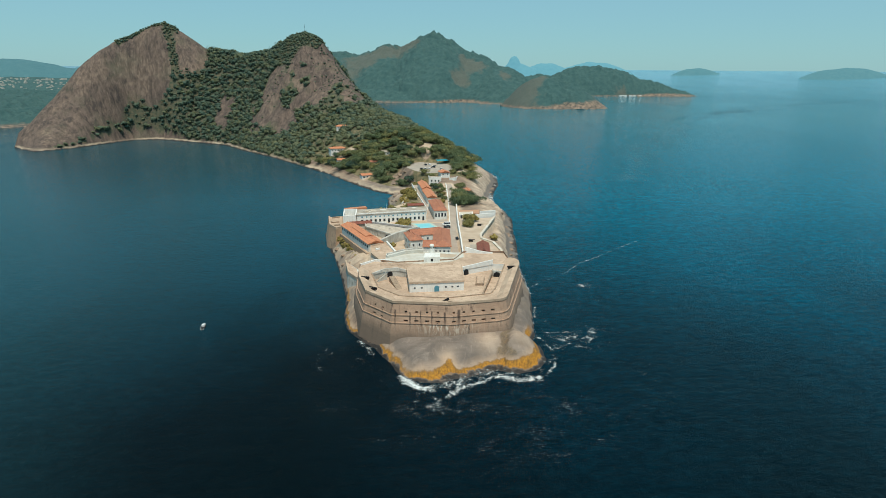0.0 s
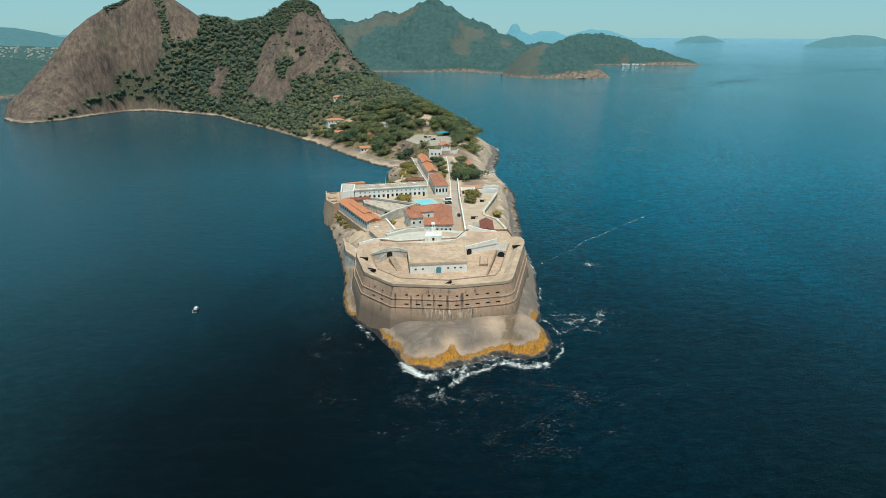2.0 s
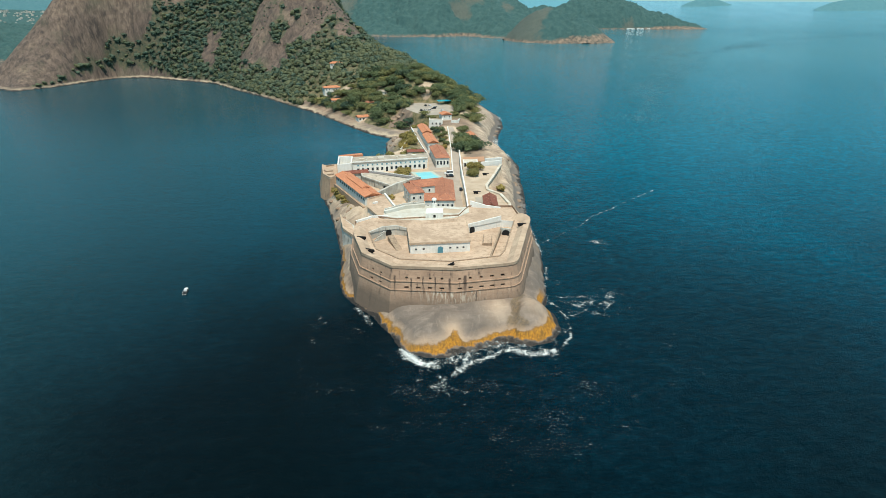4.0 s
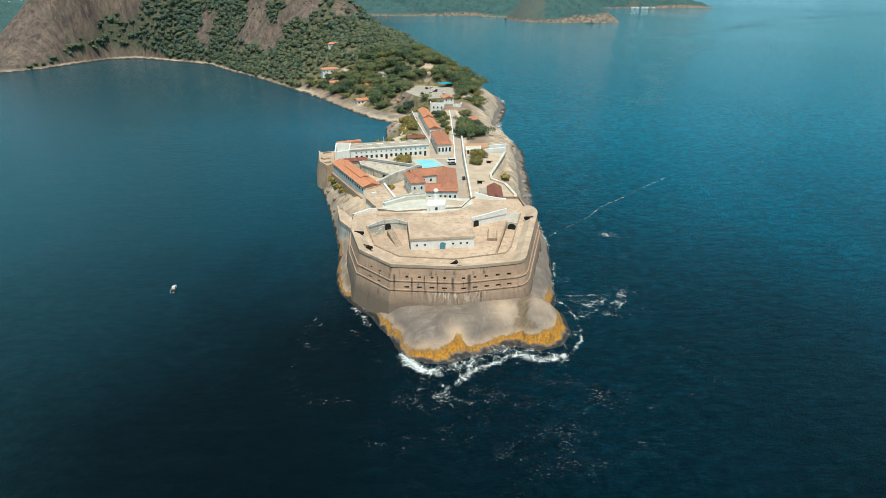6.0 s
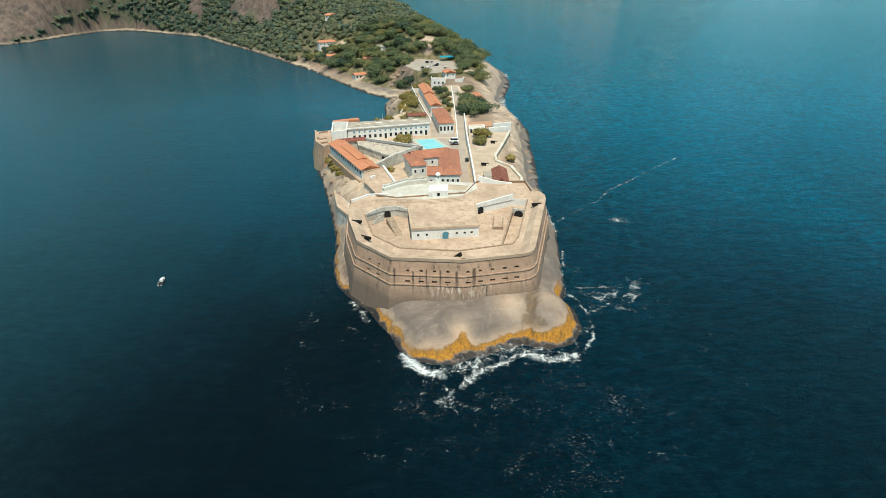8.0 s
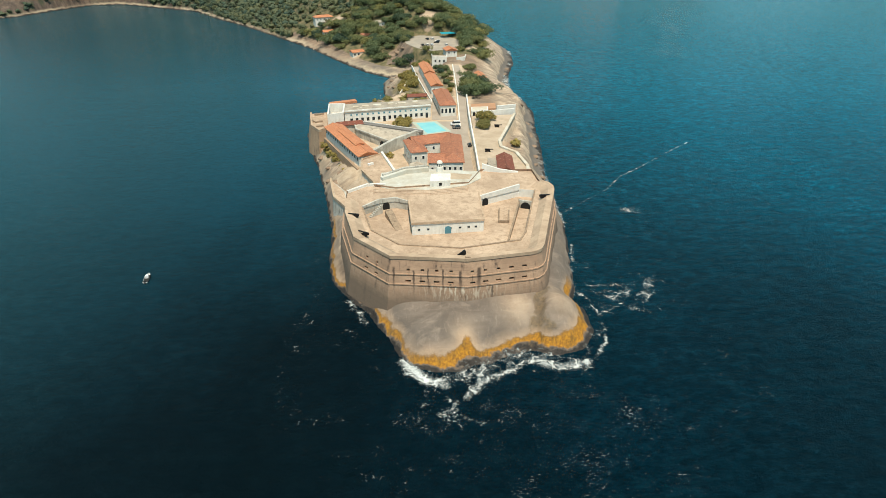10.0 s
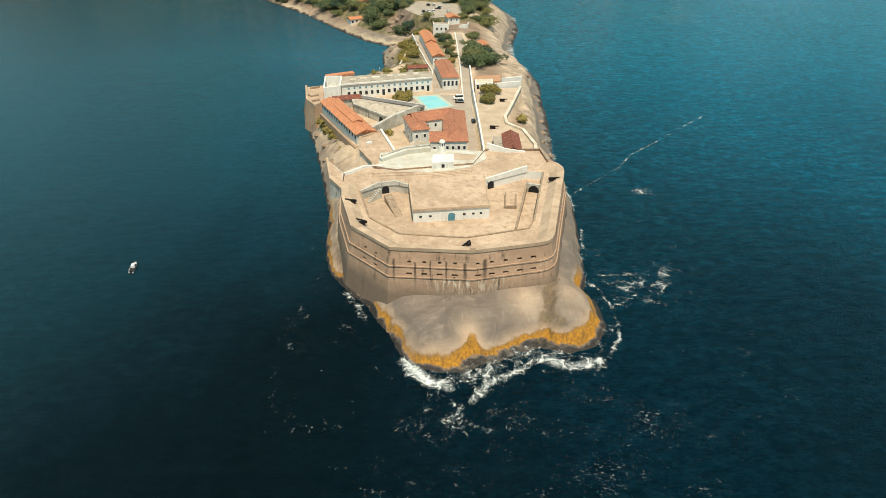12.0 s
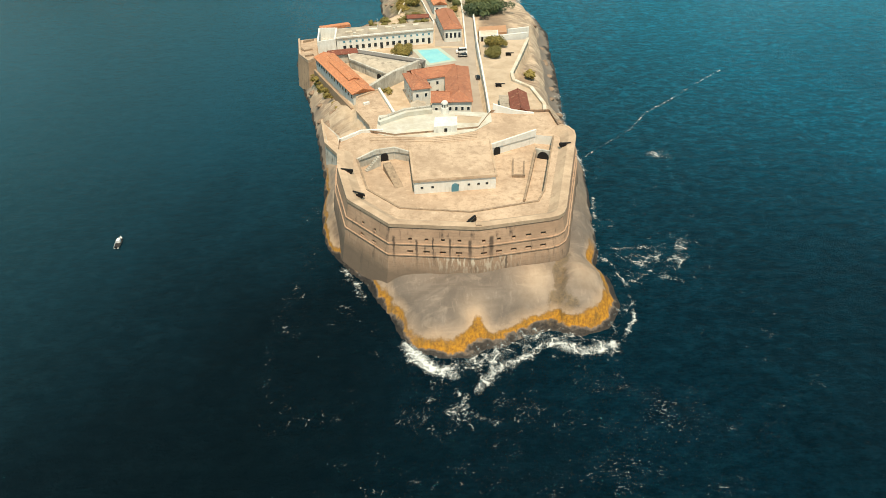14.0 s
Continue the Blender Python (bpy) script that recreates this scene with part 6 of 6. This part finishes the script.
def car(name, label, x, y, z, turn, l, w, h, paint, nose=0.28, roof_back=0.05):
    ob = thing(name, label, "car" if name == "car" else "van", at=(x, y, z), turn=turn)
    belt = h * 0.55
    bm = bmesh.new()
    prof = [(-l / 2, 0.35), (l / 2, 0.35), (l / 2, belt * 0.8), (l / 2 - 0.15, belt), (-l / 2 + 0.05, belt), (-l / 2, belt * 0.85)]
    for s in (-1, 1):
        bm.faces.new([bm.verts.new((s * w / 2, y, z)) for y, z in prof])
    vs = list(bm.verts)
    n = len(prof)
    for i in range(n):
        bm.faces.new((vs[i], vs[(i + 1) % n], vs[n + (i + 1) % n], vs[n + i]))
    bmesh.ops.recalc_face_normals(bm, faces=bm.faces)
    bmesh.ops.bevel(bm, geom=list(bm.edges), offset=0.06, segments=1, affect="EDGES")
    part("body", bm, paint, ob)
    f, b = l / 2 - l * nose, -l / 2 + l * roof_back
    for nm, zz, grow, m in (("windows", (belt, h - 0.08), 0.0, M["glass"]), ("roof", (h - 0.08, h), 0.03, paint)):
        bm = bmesh.new()
        lo = [(-w / 2 + 0.06, b), (w / 2 - 0.06, b), (w / 2 - 0.06, f), (-w / 2 + 0.06, f)]
        hi = [(-w / 2 + 0.2, b + 0.25), (w / 2 - 0.2, b + 0.25), (w / 2 - 0.2, f - 0.6), (-w / 2 + 0.2, f - 0.6)]
        if nm == "roof":
            prism(offset(hi, grow), zz[0], zz[1], bm)
        else:
            a = [bm.verts.new((px, py, zz[0])) for px, py in lo]
            c = [bm.verts.new((px, py, zz[1])) for px, py in hi]
            for i in range(4):
                bm.faces.new((a[i], a[(i + 1) % 4], c[(i + 1) % 4], c[i]))
            bm.faces.new(c)
        part(nm, bm, m, ob)
    for sx in (-1, 1):
        for py in (-l * 0.31, l * 0.31):
            bm = bmesh.new()
            tube(bm, (sx * (w / 2 - 0.2), py, 0.33), (sx * (w / 2 + 0.01), py, 0.33), 0.33, 0.33, 12)
            part("wheel", bm, M["rubber"], ob)
    return ob


car("van", "white van parked in the yard", 18.6, 348.5, 12.1, 96, 5.0, 2.0, 2.3, M["white_paint"], 0.18, 0.02)
car("car", "black car parked beside the van", 18.9, 343.5, 12.1, 92, 4.3, 1.8, 1.6, M["black_paint"])
car("car", "dark car standing on the lane", 23.4, 317.5, 12.2, 3, 3.9, 1.7, 1.5, M["black_paint"])
for i, (x, y, t) in enumerate(((4, 520, 20), (7.5, 521, 20), (11, 522, 20), (15, 531, 80), (16, 536, 80), (22, 520, 10), (8, 545, 20), (12, 546, 20))):
    car("car", "parked car on the paved parking place", x, y, 19.08, t, 4.2, 1.75, 1.5, M["white_paint"] if i % 3 else M["black_paint"])

# gate terrace, canopy and shrubs
annex = thing("gate_annex", "white flat-roofed block beside the gate house", "building")
part("wall", prism([(10, 480), (20.5, 479), (21, 487), (10, 489)], 12, 18.6), M["lime"], annex)
part("roof", prism([(10.4, 480.4), (20.1, 479.5), (20.6, 486.6), (10.4, 488.5)], 18.6, 18.8), M["pale_roof"], annex)
part("parapet", ribbon([(10.1, 488.8), (10.2, 480.2), (20.4, 479.2), (20.8, 486.6)], 0.4, 18.4, 19.4), M["lime"], annex)
part("side_wall", ribbon([(27.5, 482), (33.5, 485), (35, 492)], 0.6, 13, 18.2), M["lime"], annex)
for u in (12.5, 15.5, 18.5):
    part("window", box(u, 479.95 - (u - 10) * 0.0952, 15.6, 1.1, 0.3, 1.5, -3.5), M["glass"], annex)
canopy = thing("canopy", "turquoise canopy beside the parking place", "canopy", at=(26, 556, 19), turn=10)
part("cover", prism([(-7, -4), (6.5, -4), (7, 4.2), (-7.2, 4)], 3.2, 3.35), M["tarp"], canopy)
for px, py in ((-5.6, -2.6), (5.6, -2.6), (5.8, 2.7), (-5.6, 2.6)):
    part("post", box(px, py, 0, 0.15, 0.15, 3.2), M["white_paint"], canopy)
tagged(mesh_ob("wall_parking", ribbon([(-14, 560), (-4, 574), (12, 579), (18, 586)], 0.6, 17, [22.0, 22.5, 23.5, 25.5]), M["white_wash"]), "white wall behind the parking place", "wall", kind="structure")
shrub_pts = []
rs = random.Random(8)
for i in range(46):
    t = rs.random()
    x, y = -46.6 + 19.3 * t + rs.uniform(-1.0, 0.2), 330.5 - 39.5 * t + rs.uniform(-1, 0.4)
    shrub_pts.append((x, y, rs.uniform(6.0, 10.5) - 2.5 * t))
for i in range(10):
    shrub_pts.append((-15 + rs.uniform(-4, 3), 305 + rs.uniform(-3, 4), 12.2))
for i in range(8):
    shrub_pts.append((44 + rs.uniform(-2, 3), 318 + rs.uniform(-3, 3), 12.5))
wood("shrubs", "olive shrubs hanging on the old sea wall", shrub_pts, 1.5, 4, 110, 0.17, M["leaf_olive"], 6)

ravelin = thing("ravelin", "low triangular stone outwork on the rock", "bastion")
RAV = [(-34, 268), (-28.5, 259), (-27.5, 263), (-30, 274), (-37.5, 286)]
part("wall", prism(RAV, 1, 9.4, None, 1.0), M["grey_plaster"], ravelin)
part("platform", prism(offset(RAV, -0.8), 9.4, 9.6), M["fort_deck"], ravelin)
part("parapet", ribbon([RAV[4], RAV[0], RAV[1]], 0.8, 9.0, 10.4), M["cornice"], ravelin)

part("rim", ribbon([(-26.3, 251.5), (-20, 257.4), (-13, 257.6)], 0.8, 18.5, 19.9), M["lime"], fort, "white wall at the edge of the deck")
low = thing("yard_annex", "low white outbuildings with grey lean-to roofs", "building", at=(0.5, 284, 12), turn=2)
part("wall", prism([(-4.5, -3), (0.5, -3), (0.5, 3.5), (-4.5, 3.5)], -1, 3.4), M["lime"], low)
part("roof", moved(gable_roof(5.2, 6.8, 3.4, 0.8, 0.2), pose(-2, 0.2, 0)), M["dry_roof"], low)
part("store", prism([(1.4, -2.6), (4.8, -2.6), (4.8, 2.2), (1.4, 2.2)], -1, 2.8), M["white_wash"], low)
for i in range(7):
    part("slat", box(3.1, -2.6 + i * 0.8, 2.86, 4.4, 0.3, 0.14), M["dry_roof"], low)
part("door", box(-2.4, -3.05, 0, 1.0, 0.14, 2.0), M["near_black"], low)

for i in range(4):
    part("step", ribbon([(-17, 251.0 + i * 0.9), (2, 249.2 + i * 0.9), (17, 251.2 + i * 0.9)], 0.8, 18.6, 19.08 + i * 0.13), M["fort_deck"], fort)

tagged(mesh_ob("wall_sea", ribbon([(-45.9, 331.5), (-26.4, 291.2)], 1.0, 1.0, [12.2, 12.2]), M["old_wall"]), "dark stone retaining wall below the long house", "wall", kind="structure")
arch_at("archway", grey, -17.4, 318.2, 12.0, -47.5, 2.6, 2.8, M["near_black"], "dark arched opening", 0.15)
strip = thing("strip_roof", "dark grey strip roof beside the old store", "roof")
part("roof", ribbon([(-30, 343.2), (1.2, 328)], 3.2, 15.2, 16.0), M["slate"], strip)
part("edge", ribbon([(-29.2, 344.9), (2.0, 329.7)], 0.35, 11.8, 16.2), M["lime"], strip)
blk = thing("white_block", "white flat-roofed block beside the lane", "building")
BLK = [(27, 352), (36, 354), (36.5, 361), (27.6, 360)]
part("wall", prism(BLK, 13, 18.2), M["lime"], blk)
part("roof", prism(offset(BLK, -0.5), 18.2, 18.3), M["cream"], blk)
part("door", box(28.4, 352.2, 15.85, 1.0, 0.3, 2.0, 12.5), M["near_black"], blk)
flat = thing("clay_yard", "orange clay yard behind the white block", "yard")
part("platform", prism([(28, 360.4), (41, 363), (42, 373), (28.5, 371)], 12, 16.6), M["clay"], flat)
part("wall", ribbon([(41.5, 363), (52, 366)], 0.8, 12, 17.8), M["lime"], flat, "pale end wall")
for i, (u, v, a, b, h) in enumerate(((-33, 360, 3, 2, 0.5), (-28, 362, 3.5, 2, 0.45), (-22, 363.5, 4, 2.2, 0.5), (-15, 365.5, 3, 2, 0.6), (-9, 366.5, 4, 2, 0.45), (-2, 369, 3, 2, 0.5), (-30, 357, 1.2, 1.2, 0.9), (-12, 363, 1.0, 1.0, 0.8))):
    part("skylight" if a > 2 else "vent", box(u, v, 18.58, a, b, h, ht), M["cream"], hall)
bm = bmesh.new()
tube(bm, (-20, 366.5, 18.5), (-20, 366.5, 23.0), 0.07, 0.04, 6)
part("antenna", bm, M["white_paint"], hall)
mast = thing("radio_mast", "thin steel mast on the hilltop", "mast", at=(-162, 897, ground_z(-162, 897)))
bm = bmesh.new()
tube(bm, (0, 0, -1), (0, 0, 12), 0.22, 0.12, 6)
part("pole", bm, M["iron"], mast)
for z in (7, 9, 11):
    part("crossbar", box(0, 0, z, 1.2, 0.1, 0.1), M["iron"], mast)

part("south_wall", ribbon([(24.2, 270.6), (31, 268.9), (38, 268.6)], 0.8, [14, 14, 14], [22.0, 20.4, 19.4]), M["lime"], terr, "whitewashed south wall")
alley = tagged(mesh_ob("pavement", ribbon([(9, 366), (9.5, 385), (6.5, 405), (1.5, 440), (-2, 468)], 3.6, [11, 11, 12, 12, 13], [12.5, 13.0, 13.5, 14.3, 15.1]), M["road_stone"]), "grey paved alley beside the long narrow building", "pavement", kind="structure")
tagged(mesh_ob("wall_alley", ribbon([(6.5, 376), (7.2, 388), (4.3, 405), (-0.8, 440), (-4.2, 468)], 0.5, [11, 12, 12, 12, 12], [14.2, 14.4, 14.8, 15.6, 16.2]), M["lime"]), "low white wall along the alley", "wall", kind="structure")
tagged(mesh_ob("wall_grove", ribbon([(-11, 402), (-8.5, 425), (-6.5, 446)], 0.7, [9, 8, 8], [14.6, 13.4, 13.0]), M["cream"]), "pale old wall climbing between olive trees", "wall", kind="structure")

# houses at the foot of the far point
bm = bmesh.new()
for i in range(16):
    box(760 + i * 21 + rs.uniform(-6, 6), 2500 + abs(i - 6) * 3, 0, rs.uniform(10, 22), 10, rs.uniform(3, 6), rs.uniform(-15, 15), bm)
tagged(mesh_ob("distant_houses", bm, M["lime"]), "row of white houses at the foot of the far point", "town", kind="stuff")

tagged(mesh_ob("wall_shore", ribbon([(-476, 811), (-464, 845), (-453, 874), (-437, 909), (-391, 919), (-348, 893)], 1.6, 0.0, [5.0, 6.5, 7.0, 7.0, 7.5, 6.0]), M["cream"]), "pale retaining wall of a shore path below the dome", "wall", kind="structure")
tagged(mesh_ob("pavement", ribbon([(13.4, 357.5), (14.4, 397)], 13.4, [11, 11], [12.2, 13.32]), M["road_stone"]), "grey paving round the guard house", "pavement", kind="structure")


# boulders on the cliff below the parking place, and trees at its edge
def boulder_mesh(seed):
    rb = random.Random(seed)
    bm = bmesh.new()
    bmesh.ops.create_icosphere(bm, subdivisions=2, radius=1.0)
    for v in bm.verts:
        v.co *= 1 + 0.22 * math.sin(v.co.x * 3.1 + seed) * math.cos(v.co.y * 2.7) + rb.uniform(-0.08, 0.08)
        v.co.z *= 0.7
    me = bpy.data.meshes.new("boulder")
    bm.to_mesh(me)
    bm.free()
    me.materials.append(M["boulder"])
    return me


M["boulder"] = worn("boulder", (0.33, 0.235, 0.165), (0.22, 0.16, 0.115), (0.09, 0.07, 0.055), 0.3, 1.4, 0.8)
STONES = [boulder_mesh(s) for s in (3, 5, 9)]
for i, (x, y, r) in enumerate(((-19, 527, 3.2), (-13, 520, 2.6), (-9, 513, 3.0), (-15, 532, 3.6), (-11, 527, 2.4), (-21, 520, 2.2), (-5, 508, 2.4), (-24, 531, 2.0), (-17, 538, 2.8),
                               (-15, 478, 2.2), (-18, 470, 2.6), (-20, 458, 2.0), (-16, 448, 2.2), (-19, 484, 2.4), (-12, 486, 1.8))):
    ob = tagged(new("boulder", STONES[i % 3]), "rounded brown granite boulder on the slope", "rock", "boulders on the slope")
    ob.matrix_basis = pose(x, y, ground_z(x, y) - r * 0.05, 8, -12, i * 47) @ Matrix.Diagonal((r * 0.85, r * 0.7, r * 0.6, 1))
for x, y, r in ((-10, 540, 3.6), (-13, 549, 5.2), (-7, 556, 4.4), (12, 497, 3.4), (6, 502, 3.6), (32, 501, 3.2), (16, 569, 5.0), (28, 567, 4.6), (34, 553, 4.4)):
    tree(("mid" if r < 4 else "dark", rng.randrange(2)), x, y, r, None, "bushy tree at the edge of the parking place")

# low shed and scrub behind the hall
house("shed", "low shed with brown tile roof behind the hall", -1, 394, 96, 5, 11, ground_z(-1, 394) - 0.5, 2.6, 0.9, M["grey_plaster"], M["brown_tile"], 0.0, (), 0.3)
scrub = [(rs.uniform(-30, 4), rs.uniform(379, 401)) for i in range(46)]
wood("shrubs", "dry olive scrub on the bank behind the hall", [(x, y, ground_z(x, y)) for x, y in scrub], 1.7, 4, 130, 0.15, M["leaf_olive"], 12)

# rubble walls on the bastion, blocks on the terraces, rocks on the seaward slopes
for a, c, h in (((-55, 362), (-50.5, 364.5), 0.9), ((-53, 350), (-49.5, 352), 0.7), ((-51.5, 343), (-48, 344.5), 0.8), ((-56, 356), (-53.5, 351), 0.6)):
    part("rubble_wall", ribbon([a, c], 0.7, 13.4, 13.6 + h), M["kerb"], nw)
part("block", box(-20.5, 286, 15.9, 2.4, 1.0, 0.8, 35), M["lime"], up, "white block")
part("stair", ribbon([(-14.6, 264), (-11.8, 268)], 1.6, 15.9, [16.2, 18.6]), M["grey_plaster"], up)
for i, (x, y, r) in enumerate(((-40, 300, 1.8), (-36, 291, 2.2), (-33, 283, 1.6), (-31, 278, 2.0), (-42, 312, 1.7), (-38, 322, 1.5), (-47, 327, 1.8), (-35, 297, 1.5),
                               (52, 288, 1.8), (54, 300, 2.1), (55, 318, 1.8), (57, 330, 2.0), (59, 345, 1.7), (60, 360, 2.2), (62, 382, 2.0), (61, 402, 1.8), (66, 506, 2.2), (69, 522, 2.4))):
    ob = tagged(new("boulder", STONES[i % 3]), "weathered brown rock ledge above the sea", "rock", "rock ledges above the sea")
    ob.matrix_basis = pose(x, y, ground_z(x, y) - r * 0.25, 15, -10, i * 61) @ Matrix.Diagonal((r * 1.3, r * 0.8, r * 0.7, 1))
